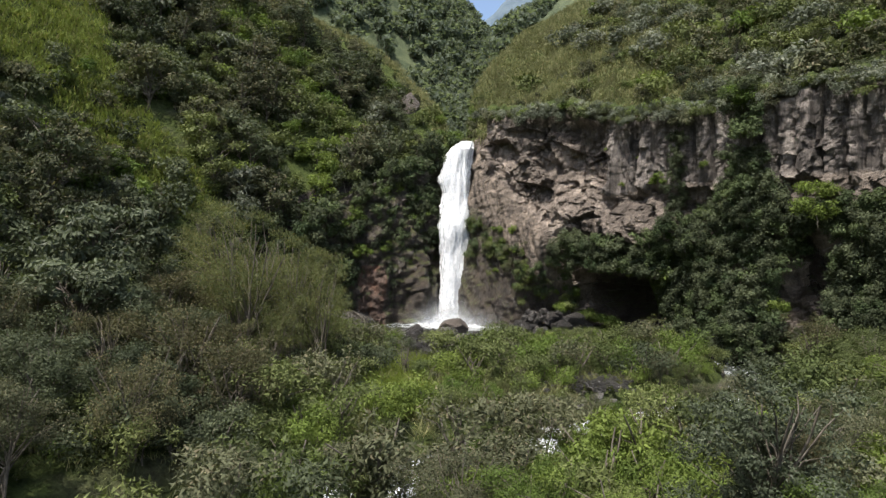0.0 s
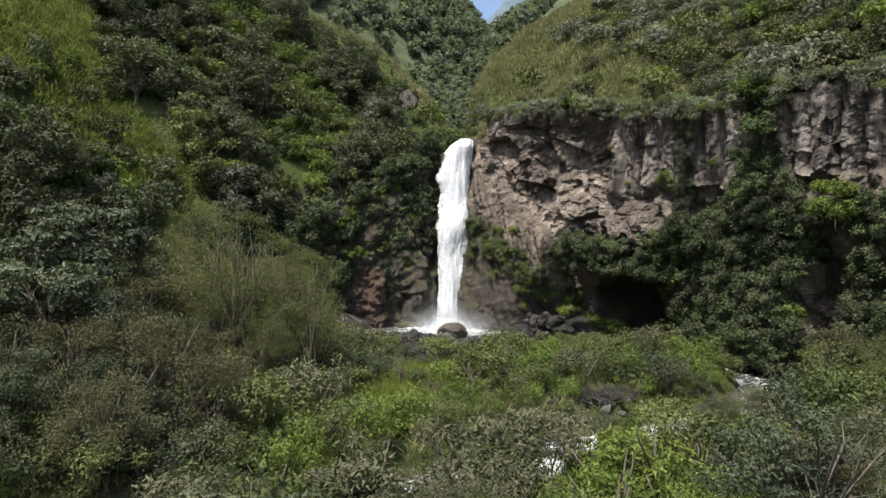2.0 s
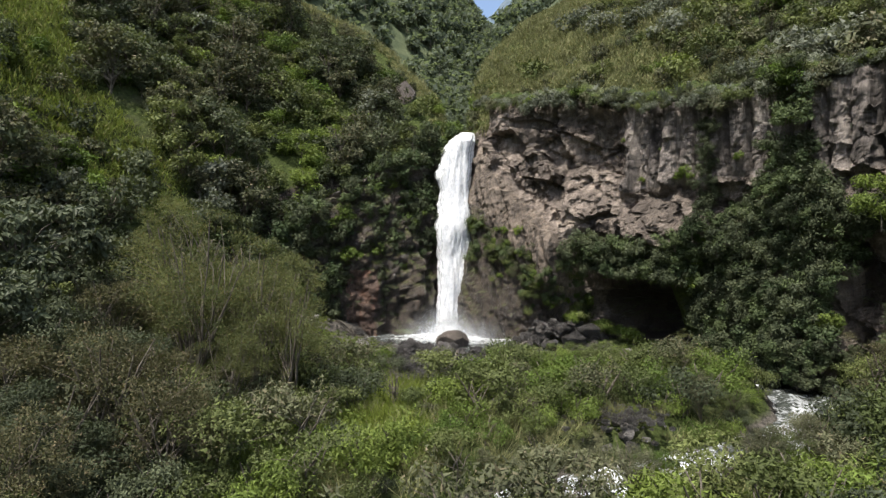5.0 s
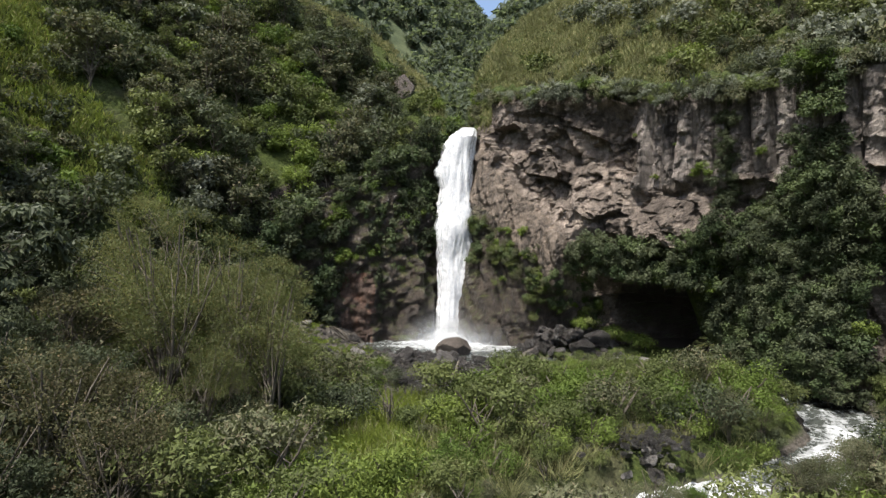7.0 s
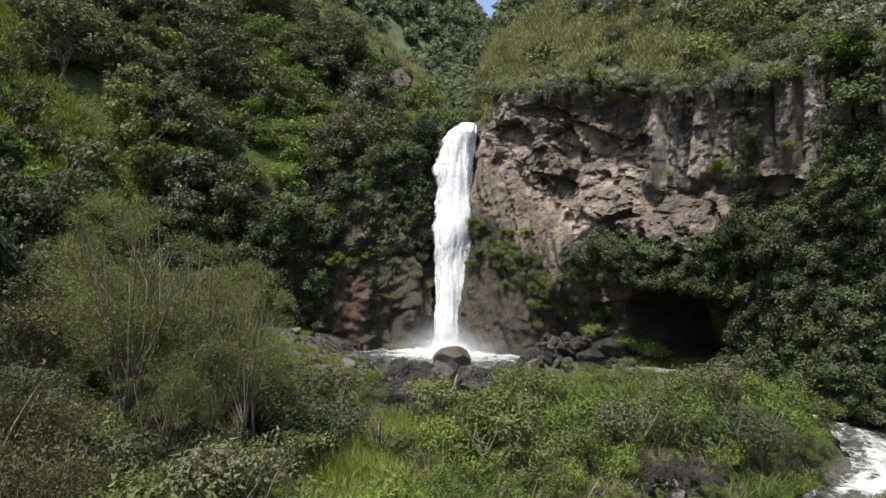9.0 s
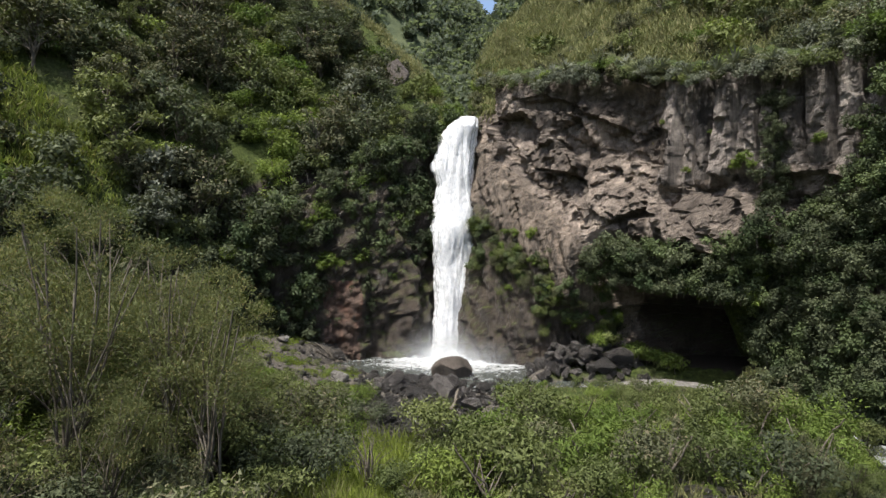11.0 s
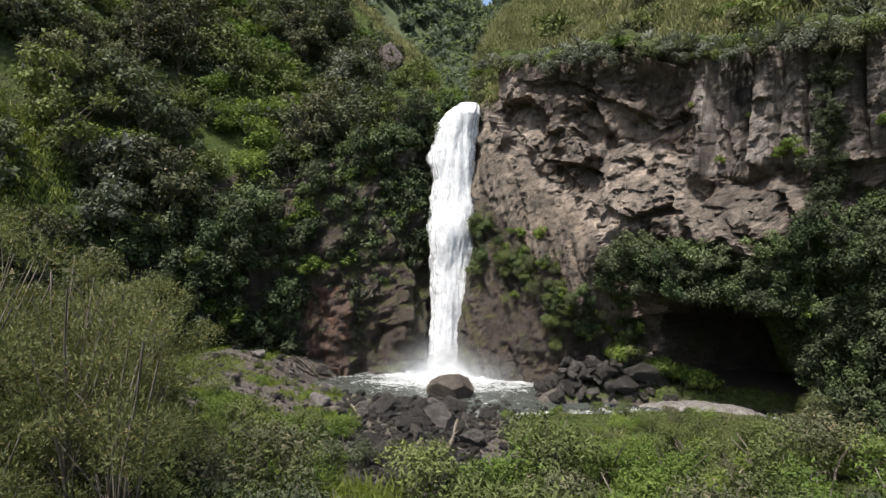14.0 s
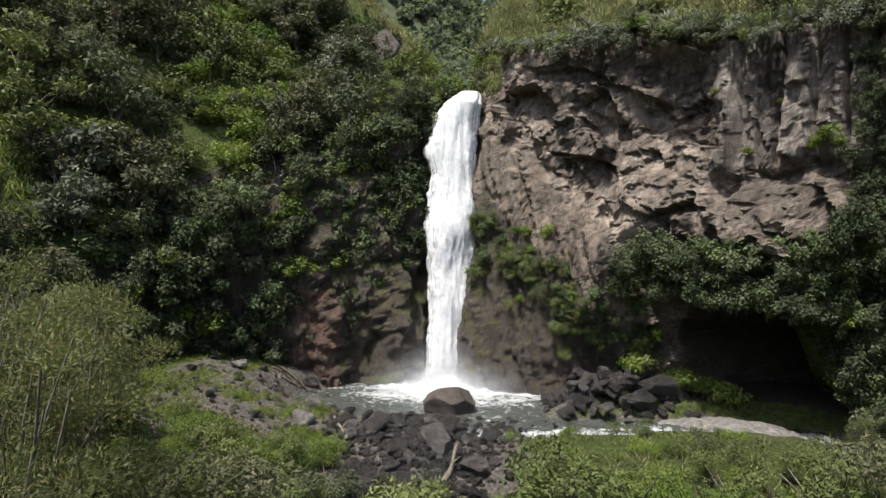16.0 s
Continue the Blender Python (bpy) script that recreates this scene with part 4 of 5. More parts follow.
def species(key, name, mat, label, category, group, seeds, **shape):
    """Some individuals of one kind of plant, kept aside as patterns."""
    for sd in seeds:
        SPECIES.setdefault(key, []).append([name, plant(sd, **shape), mat, label, category, group, None])


def grow(key, x, y, z=None, scale=1.0, tip=(0, 0), area="valley_thicket", up=False):
    """Set down one plant on the plan."""
    base = float(land(x, y, hollow=not up)) - 0.1 if z is None else z
    m = pose(x, y, base, tip[0] + rng.uniform(-5, 5), tip[1] + rng.uniform(-5, 5)) @ pose(0, 0, 0, 0, 0, rng.uniform(0, 360)) @ Matrix.Scale(scale, 4)
    PLANTS.append((key, int(rng.integers(len(SPECIES[key]))), m, area))


def plant_all(limit, heart):
    """The nearest of each category become things with trunk and crown; the woods behind them are joined, area by area."""
    PLANTS.sort(key=lambda p: (p[2].translation.xy - Vector(heart)).length)
    made, rest = {}, {}
    for key, which, m, area in PLANTS:
        kind = SPECIES[key][which]
        name, (tv, tf, cv, cf), mat, label, category, group, meshes = kind
        made[category] = made.get(category, 0) + 1
        if made[category] > limit:
            rest.setdefault(area, []).append((m, tv[:24], np.r_[tf[:20, :3], tf[:20, [0, 2, 3]]], cv, cf, mat))
            continue
        if meshes is None:
            meshes = kind[6] = (mesh_of("trunk", tv, tf, True, (BARK,)), mesh_of("crown", cv, cf, False, (LEAF[mat],)))
        root = new(name)
        tagged(root, label, category, group)
        root.matrix_basis = m
        for part_name, me in zip(("trunk", "crown"), meshes):
            new(part_name, me).parent = root
    names = list(LEAF)
    for area, list_of in rest.items():
        vs, fs, ms, ts, base = [], [], [], [], 0
        for m, tv, tf, cv, cf, mat in list_of:
            a = np.array(m)
            for v, f, slot in ((tv, tf, len(names)), (cv, cf, names.index(mat))):
                vs.append(v @ a[:3, :3].T + a[:3, 3])
                fs.append(f + base)
                ms.append(np.full(len(f), slot))
                ts.append(np.full(len(v), rng.uniform()))
                base += len(v)
        ob = new(area, mesh_of(area, np.concatenate(vs), np.concatenate(fs), False, [LEAF[n] for n in names] + [BARK], {"tint": np.concatenate(ts)}, np.concatenate(ms)))
        tagged(ob, AREAS[area], "vegetation", kind="stuff")


AREAS = {"hillside_woods": "mixed green woods covering the steep slope", "cliff_top_scrub": "grey-green scrub on the slope above the cliff", "wall_greenery": "dark green bushes hanging on the rock walls",
         "valley_thicket": "dense mixed green thicket on the valley floor", "gorge_woods": "hazy green woods on the mountains behind the gorge"}
hill = dict(leaf=0.25, width=0.62, stem=0.10, flat=0.8, bare=0.1)
species("hill_olive", "tree", "olive", "olive-green spreading tree on the steep slope", "tree", "hillside trees", (1, 2, 3), height=4.8, radius=2.2, leaves=1850, clumps=26, clump_size=0.66, lobes=5, **hill)
species("hill_dark", "tree", "dark", "dark green leafy tree on the steep slope", "tree", "hillside trees", (4, 5, 6), height=4.4, radius=2.1, leaves=1850, clumps=26, clump_size=0.66, lobes=5, **hill)
species("hill_mid", "tree", "mid", "mid-green bushy tree on the steep slope", "tree", "hillside trees", (7, 8, 9), height=4.0, radius=2.1, leaves=1850, clumps=26, clump_size=0.66, lobes=5, **hill)
species("hill_grey", "tree", "grey", "grey-green tree on the steep slope", "tree", "hillside trees", (10, 11), height=4.4, radius=1.9, leaves=1500, clumps=20, clump_size=0.65, leaf=0.36, width=0.6, stem=0.10)
species("hill_bright", "shrub", "bright", "bright green shrub on the steep slope", "shrub", "hillside shrubs", (12, 13), height=2.6, radius=1.7, leaves=1500, clumps=16, clump_size=0.65, leaf=0.28, width=0.55, stem=0.05, bare=0.15)
low = dict(stem=0.045, bare=0.12, stems=3)
species("bush_mid", "shrub", "mid", "green leafy shrub in the valley thicket", "shrub", "thicket shrubs", (21, 22, 23), height=2.3, radius=1.5, leaves=1900, leaf=0.162, width=0.45, clumps=18, clump_size=0.5, **low)
species("bush_olive", "shrub", "olive", "olive-brown shrub in the valley thicket", "shrub", "thicket shrubs", (24, 25, 26), height=2.5, radius=1.5, leaves=1900, leaf=0.162, width=0.42, clumps=18, clump_size=0.5, **low)
species("bush_dark", "shrub", "dark", "dark green dense shrub in the valley thicket", "shrub", "thicket shrubs", (27, 28), height=2.2, radius=1.6, leaves=1900, leaf=0.162, width=0.5, clumps=18, clump_size=0.55, **low)
species("bush_bright", "shrub", "bright", "light green shrub in the valley thicket", "shrub", "thicket shrubs", (29, 30), height=1.9, radius=1.4, leaves=1900, leaf=0.162, width=0.42, clumps=18, clump_size=0.5, **low)
species("bush_grey", "shrub", "grey", "grey-green fine-leaved shrub on the cliff rim", "shrub", "rim shrubs", (31, 32), height=1.8, radius=1.5, leaves=1500, leaf=0.22, width=0.3, clumps=13, clump_size=0.65, droop=0.3, **low)
for mat, sd, lab in (("grey", 71, "grey-green"), ("olive", 73, "olive-brown"), ("mid", 75, "green"), ("bright", 77, "light green")):
    species("scrub_" + mat, "shrub", mat, lab + " low scrub on the steep slope", "shrub", "slope scrub", (sd, sd + 1), height=1.7, radius=1.5, leaves=680, leaf=0.29, width=0.52, clumps=14, clump_size=0.55, stem=0.04, bare=0.05, lobes=4)
species("near_olive", "bush", "olive", "tall olive-green bush with fine leaves", "bush", "foreground bushes", (41, 42), height=5.2, radius=2.6, leaves=18000, leaf=0.1, width=0.45, clumps=60, clump_size=0.55, lobes=7, stem=0.07, stems=5, bare=0.15)
species("near_mid", "bush", "mid", "green bush with small pointed leaves", "bush", "foreground bushes", (43, 44), height=4.6, radius=2.5, leaves=18000, leaf=0.1, width=0.45, clumps=60, clump_size=0.55, lobes=7, stem=0.07, stems=5, bare=0.12)
species("near_brown", "bush", "brown", "brownish open bush with thin pale branches", "bush", "foreground bushes", (91, 92, 93), height=5.4, radius=2.3, leaves=9000, leaf=0.115, width=0.4, clumps=60, clump_size=0.55, lobes=8, stem=0.06, stems=7, bare=0.2, shell=0.3, upright=0.2)
species("near_bright", "bush", "bright", "yellow-green leafy bush on the river bank", "bush", "foreground bushes", (48, 49), height=4.4, radius=2.5, leaves=18000, leaf=0.1, width=0.45, clumps=60, clump_size=0.55, lobes=7, stem=0.07, stems=5, bare=0.12)
species("near_deep", "bush", "dark", "dark green tall bush on the shaded bank", "bush", "foreground bushes", (46, 47), height=5.0, radius=2.5, leaves=15000, leaf=0.108, width=0.5, clumps=56, clump_size=0.55, lobes=7, stem=0.07, stems=5, bare=0.12)
species("near_dark", "bush", "glossy", "dark glossy-leaved bush by the river", "bush", "foreground bushes", (45,), height=6.4, radius=3.0, leaves=22000, leaf=0.125, width=0.5, clumps=74, clump_size=0.6, lobes=8, stem=0.09, stems=4, bare=0.1)
species("bare", "bare_shrub", "olive", "half-bare shrub with pale thin branches", "shrub", "bare shrubs", (81, 82), shell=0.2, height=3.4, radius=1.7, leaves=320, leaf=0.16, width=0.3, clumps=40, clump_size=0.5, stem=0.05, stems=6, bare=0.2, lobes=6)
species("willowy", "slender_tree", "willow", "slender feathery tree with thin pale limbs", "tree", "slender trees", (51, 52, 53), shell=0.35, height=8.5, radius=2.6, leaves=16000, leaf=0.115, width=0.28, clumps=60, clump_size=0.62, lobes=9, stem=0.055, stems=6, bare=0.10, upright=0.35)
species("broad", "broadleaf_tree", "glossy", "spreading tree with large pale glossy leaves", "tree", "broadleaf trees", (61, 62), height=9.0, radius=4.0, leaves=5200, leaf=0.40, width=0.48, clumps=50, clump_size=0.75, lobes=7, stem=0.16, bare=0.45, flat=0.4, droop=0.35, small=False)

wall = dict(stem=0.06, flat=0.95, bare=0.05, clumps=14, clump_size=0.55, leaves=820, width=0.66)
species("wall_dark", "shrub", "dark", "dark green bush hanging on the rock wall", "shrub", "wall bushes", (14, 15), height=2.6, radius=1.6, leaf=0.27, **wall)
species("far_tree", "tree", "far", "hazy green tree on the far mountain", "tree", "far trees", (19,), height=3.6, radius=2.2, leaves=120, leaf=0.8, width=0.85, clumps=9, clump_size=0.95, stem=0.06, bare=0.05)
species("wall_mid", "shrub", "vine", "green bush hanging on the rock wall", "shrub", "wall bushes", (16, 17), height=2.4, radius=1.6, leaf=0.27, **wall)
species("wall_bright", "shrub", "bright", "bright green bush hanging on the rock wall", "shrub", "wall bushes", (18,), height=2.0, radius=1.5, leaf=0.26, **wall)


def tufts(seed, xs, ys, zs, number, length, width, spread=0.22, lean=0.55):
    """Standing blades of grass in tufts, as one mesh of arrays."""
    r = np.random.default_rng(seed)
    n = len(xs)
    own = np.repeat(np.arange(n), number)
    m = len(own)
    at = np.stack([xs, ys, zs], -1)[own] + np.c_[r.normal(0, spread, (m, 2)), np.zeros(m)]
    way = np.c_[r.normal(0, lean, (m, 2)), np.ones(m)]
    L = length * r.uniform(0.5, 1.3, m)
    return blades(at, way, unit(r, m), L, np.full(m, width) * r.uniform(0.6, 1.4, m))

# ---- planting ----
def scatter(x0, x1, y0, y1, gap):
    for x in np.arange(x0, x1, gap):
        for y in np.arange(y0, y1, gap):
            yield x + rng.uniform(-0.5, 0.5) * gap, y + rng.uniform(-0.5, 0.5) * gap


def pick(options):
    keys, w = zip(*options)
    w = np.array(w, float)
    return keys[int(rng.choice(len(keys), p=w / w.sum()))]


def facts(x, y):
    x1, y1 = np.array([x]), np.array([y])
    d, s = along(FOOT, x1, y1)
    r, _ = along(RIVER, x1, y1)
    return bool(inside(FOOT, x1, y1)[0]), float(d[0]), float(s[0]), float(r[0]), float(pool_reach(x1, y1)[0])


MEADOW = [(-66, 80), (-48.5, 71.5), (-41.5, 70.5), (-35, 71.5), (-29, 72.5)]


def in_meadow(x, y):
    d, s = along(MEADOW, np.asarray(x, float), np.asarray(y, float))
    return d < np.interp(s, [0, 1, 2, 3, 4], [14, 10.5, 6, 4, 2])


def behind_ridge(x, y, margin):
    x, y = np.asarray(x, float), np.asarray(y, float)
    d, _ = along(RIDGE, x, y)
    return inside(RIDGE + [(-400, 900), (900, 900), (900, 88)], x, y) | ((d < margin) & (y > 89))


# wooded slope beyond the left bank
for x, y in scatter(-62, 2, 30, 122, 2.75):
    within, d, s, r, p = facts(x, y)
    if within or s > 10 or (s > 5.6 and d < 1.0):
        continue
    if y > 92 and x > -18 and land(x, y) > land(x, y - 6) + 30:
        continue
    if x / max(y, 1) < -0.83:
        continue
    patch = float(fbm(np.array([x * 0.09]), np.array([y * 0.09]), 0, 90)[0])
    if in_meadow(x, y) and rng.uniform() < 0.95:
        continue
    if patch > 0.34 or math.hypot((x + 18) / 4.5, (y - 88) / 6) < 1:
        key, sc = pick((("hill_bright", 5), ("hill_mid", 2))), rng.uniform(0.8, 1.25)
    else:
        key, sc = pick((("hill_olive", 4.4), ("hill_dark", 3.2), ("hill_mid", 2.0), ("hill_grey", 1.0))), rng.choice((0.65, 0.8, 1.0, 1.3, 1.6)) * rng.uniform(0.9, 1.1)
    if y < 48 and x > -45:
        sc *= 0.9
    if in_meadow(x, y + 4) or in_meadow(x - 2, y + 6):
        sc *= 0.55
    if behind_ridge(x, y, 2.0) or math.hypot(x - OUTCROP[0], (y - OUTCROP[1] + 2) / 2) < 1.9:
        continue
    sc *= float(np.clip(along(RIDGE, np.array([x]), np.array([y]))[0][0] / 9, 0.35, 1)) if y > 84 else 1.0
    grow(key, x, y, scale=sc, area="hillside_woods")

# bushes clinging to the wall left of the fall
for k in range(215):
    u = rng.uniform(5.0, 9.35)
    i = int(u)
    x, y = (FOOT[i][j] + (FOOT[i + 1][j] - FOOT[i][j]) * (u - i) for j in (0, 1))
    h = float(np.interp(u, range(len(STEP)), STEP))
    z = rng.uniform(0.12 if u < 7.5 else 0.3, 1.05) * h
    if u > 8.4 and z < 10:
        continue
    grow(pick((("wall_dark", 4), ("wall_mid", 3), ("wall_bright", 1.2), ("wall_mid", 1))), x + 0.3, y - 0.9, z=z, scale=rng.uniform(0.6, 1.05), tip=(28, 0), area="wall_greenery")

# scrub above the right-hand cliff
for x, y in scatter(4, 60, 40, 150, 1.9):
    within, d, s, r, p = facts(x, y)
    if within or s < 10.3 or s > 20.0 or d < 1.2 or d > 34 + 26 * (y > 110) or (d > 26 and rng.uniform() < 0.5):
        continue
    patch = float(fbm(np.array([x * 0.10]), np.array([y * 0.10]), 0, 91)[0])
    if s < 14.2 and d < 22 and rng.uniform() < 0.84 + 0.5 * patch:
        continue
    key = pick((("scrub_bright", 0.8), ("scrub_mid", 2.2), ("scrub_olive", 3.0), ("scrub_grey", 2.4), ("hill_mid", 0.4), ("hill_dark", 0.9), ("hill_olive", 0.6)))
    grow(key, x, y, scale=rng.uniform(0.4, 0.75) if key[:4] == "hill" else rng.choice((0.7, 0.9, 1.2, 1.7)) * rng.uniform(0.85, 1.15), area="cliff_top_scrub", up=True)

# hanging thicket on the right-hand wall: a carpet from the river up to a slanting upper edge
for q in np.arange(29.2, 64, 0.85):
    head = float(np.interp(q, [29.2, 30.5, 31.5, 35, 39, 43, 45, 46.5, 50, 58, 66], [8, 10.5, 12, 14, 16.2, 19.2, 18, 15.5, 14.6, 16, 18]))
    for h in np.arange(0.4, head, 0.9):
        s1, z = q + rng.uniform(-0.6, 0.6), h + rng.uniform(-0.6, 0.6)
        if 46.3 < s1 < 50.6 and z < 12.3 and rng.uniform() < 0.93:
            continue
        if s1 < 33.5 and z < 7.4 - 1.5 * (s1 - 30):
            continue
        out = 0.1 + 1.9 * (1 - z / head) + rng.uniform(-0.4, 0.5) + 0.7 * float(fbm(np.array([s1 * 0.3]), np.array([z * 0.3]), 0, 97)[0])
        patch = float(fbm(np.array([s1 * 0.25]), np.array([z * 0.2]), 0, 98)[0])
        key = pick((("wall_dark", 5), ("wall_mid", 3))) if patch < 0.2 else pick((("wall_dark", 1), ("wall_mid", 3), ("wall_bright", 1)))
        x, y = on_face(s1, z, out)
        grow(key, x, y, z=z - 0.8, scale=rng.uniform(0.5, 0.85), tip=(14, -18), area="wall_greenery")
for k in range(64):
    u = rng.uniform(0, 1)
    grow(pick((("wall_dark", 3), ("wall_mid", 2))), 13.5 + 12.5 * u + rng.normal(0, 0.5), 77.8 - 8.5 * u + rng.normal(0, 0.6), z=rng.uniform(7.4, 11.2) - 1.0 * u, scale=rng.uniform(0.4, 0.8), tip=(20, -10), area="wall_greenery")
for k in range(56):
    u = rng.uniform(0.22, 1)
    grow(pick((("wall_dark", 2), ("wall_mid", 3), ("wall_bright", 0.6))), 13.2 + 12.5 * u + rng.normal(0, 0.5), 76.6 - 8.5 * u + rng.normal(0, 0.5), z=rng.uniform(7.6, 11.2) - 0.8 * u, scale=rng.uniform(0.5, 0.9), tip=(20, -10), area="wall_greenery")
# mossy bushes running down the bulge beside the fall, ferns at its foot
for k in range(190):
    q = rng.uniform(6.2, 22.5)
    z = 13.6 - 0.72 * (q - 6) + rng.normal(0, 1.3 + 0.05 * (q - 6))
    if z > 0.6:
        x, y = on_face(q, z, 0.1) if q < 19.5 else on_face(19.5, z, 0.3 + 0.9 * (q - 19.5))
        grow(pick((("wall_mid", 2), ("bush_olive", 2.2), ("bush_mid", 2), ("wall_bright", 0.6 + 0.14 * (q - 6)))), x, y, z=z - 0.5, scale=rng.uniform(0.26, 0.56), tip=(26, -8), area="wall_greenery")

# valley floor thicket
for x, y in scatter(-30, 36, 27, 72, 1.95):
    within, d, s, r, p = facts(x, y)
    if not within or d < 0.6 or r < 2.8 or p < 1.25:
        continue
    if abs(x + 0.1 + (y - 62) * 0.12) < (5.2 if y > 62 else 3.6) and y > 55:
        continue
    if -20 < x < -5.5 and y > 63:
        continue
    if (x - 11.8) ** 2 + (y - 47) ** 2 < 6:
        continue
    patch = float(fbm(np.array([x * 0.13]), np.array([y * 0.13]), 0, 92)[0])
    if -8 < x < -2 and 42 < y < 58 and patch > -0.3:
        continue
    if (x > 2.5 and y > 67 and x < 23) or (x > 19.5 and y > 58):
        continue
    if x < -11 and y < 46 and rng.uniform() < 0.6:
        grow("bush_dark", x, y, scale=rng.uniform(0.8, 1.4))
        continue
    key = pick((("bush_bright", 4), ("bush_mid", 3), ("bush_olive", 1))) if patch > -0.12 or (x > 3 and y > 50) else pick((("bush_mid", 3), ("bush_olive", 2.5), ("bush_dark", 1.6)))
    grow(key, x, y, scale=rng.choice((0.45, 0.65, 0.9, 1.15, 1.5)) * rng.uniform(0.85, 1.15) * (0.75 if 12.3 < x < 15.3 and 34 < y < 41 else 1.0) * (0.42 if x > 2.5 and y > 62 else (0.6 if x > 6 else 0.64) if y > 57 else 1.0 if y > 38 else 1.15))

# foreground: river bank under the flight
for x, y, key, sc in ((12.2, 23.5, "near_dark", 1.2), (14.5, 25, "near_brown", 1.0), (19, 29, "near_olive", 1.05), (23, 33, "near_mid", 1.0), (6.3, 20, "near_bright", 1.15), (3.4, 22, "near_bright", 1.0),
                      (0.5, 24, "near_olive", 0.85), (13.2, 19, "near_bright", 1.1), (17.5, 21, "near_mid", 1.0), (8.5, 16, "near_olive", 1.0), (-6.5, 26, "near_bright", 0.75), (24, 27, "near_brown", 1.1), (28, 36, "near_bright", 1.1),
                      (31, 43, "near_mid", 1.1), (29.5, 47.5, "near_brown", 1.0), (26.5, 41, "near_mid", 0.9), (-23, 25, "near_deep", 1.1), (-19, 25.5, "near_olive", 1.0), (-27, 26, "near_deep", 1.2), (-20, 29.5, "near_deep", 1.15), (-15.5, 30, "near_brown", 1.0), (-24.5, 29, "near_deep", 1.2), (-28.5, 30, "near_brown", 1.2), (-11.5, 30.2, "near_deep", 0.8), (-12, 35, "near_brown", 1.05), (-16.5, 33, "near_deep", 1.1), (-19.5, 36, "near_brown", 1.2), (-14.5, 39, "near_brown", 1.1),
                      (-10, 41, "near_mid", 0.75), (-22, 32, "near_deep", 1.2), (-25.5, 37, "near_brown", 1.2), (-18.5, 41.5, "near_deep", 1.1), (-9.5, 31, "near_deep", 0.8), (-23, 43, "near_deep", 1.3), (-27, 34, "near_olive", 1.4), (-20.5, 38.5, "near_deep", 1.35), (-16, 36.5, "near_brown", 1.3), (-30, 39, "near_deep", 1.4), (-12.5, 43.5, "willowy", 0.8), (-21, 47, "near_brown", 1.4), (-24, 51, "near_deep", 1.4), (18.5, 51.5, "near_olive", 0.5), (21.6, 52.5, "near_mid", 0.4), (21.0, 55.5, "near_olive", 0.36), (16.5, 55, "near_mid", 0.42),
                      (2.5, 33.2, "near_bright", 0.62), (-3.4, 28.4, "near_mid", 0.6), (0.2, 32.6, "near_olive", 0.55), (-2.2, 30.6, "near_bright", 0.55), (-4.6, 29.2, "near_olive", 0.6), (4.8, 34.6, "near_olive", 0.6), (7.2, 35.8, "near_mid", 0.55), (9.2, 36.8, "near_olive", 0.6), (11.2, 38.0, "near_bright", 0.55), (16.6, 39.2, "near_olive", 0.6), (18.6, 40.6, "near_mid", 0.6), (20.6, 41.4, "near_olive", 0.65), (23.2, 44.2, "near_bright", 0.55), (17.6, 48.4, "near_olive", 0.55), (20.3, 49.6, "near_mid", 0.5)):
    grow(key, x, y, scale=sc)
for x, y, key, sc in ((-9.8, 46.5, "willowy", 1.05), (-12.5, 48.5, "willowy", 1.15), (-15.5, 46, "willowy", 1.2), (-11.5, 52.5, "willowy", 0.95), (-17.5, 50, "willowy", 1.2), (-20, 54, "willowy", 1.2), (-14.5, 56, "willowy", 1.0),
                      (-25.5, 46.5, "broad", 1.25), (-23.6, 38.3, "broad", 0.95), (-22.5, 59, "hill_olive", 1.6), (-20.5, 63, "hill_dark", 1.5), (-17.5, 60, "hill_olive", 1.5), (-21, 68, "hill_mid", 1.5), (21.5, 61, "willowy", 0.42)):
    grow(key, x, y, scale=sc * (1.2 if key == "willowy" and y < 60 else 1.0))

# woods on the mountain flanks behind
for k in range(1900):
    y = 118 + 345 * rng.uniform(0, 1) ** 1.3
    x = np.interp(y, [80, 110, 150, 300, 600], [2.4, 3.0, 6, 36, 72]) + rng.uniform(-1.7, 0.35) * (25 + 0.25 * (y - 110))
    if y > 140 or behind_ridge(x, y, 0):
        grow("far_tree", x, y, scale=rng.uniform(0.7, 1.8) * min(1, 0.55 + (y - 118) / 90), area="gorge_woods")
# thicket in the gully above the lip
for k in range(90):
    y = rng.uniform(93, 126)
    x = np.interp(y, [80, 110, 150], [3.2, 3.8, 7]) + rng.uniform(-0.16, 0.05) * (y - 60)
    grow(pick((("scrub_olive", 3), ("scrub_mid", 2.5), ("scrub_bright", 1))), x, y, scale=rng.uniform(0.45, 0.85), area="gorge_woods")
for k in range(70):
    y = rng.uniform(89, 124)
    grow(pick((("scrub_olive", 3), ("scrub_mid", 2), ("scrub_bright", 0.7))), np.interp(y, [80, 110, 150], [4.1, 4.8, 7]) + rng.uniform(-0.3, 2.4), y, scale=rng.uniform(0.45, 0.8), area="gorge_woods")
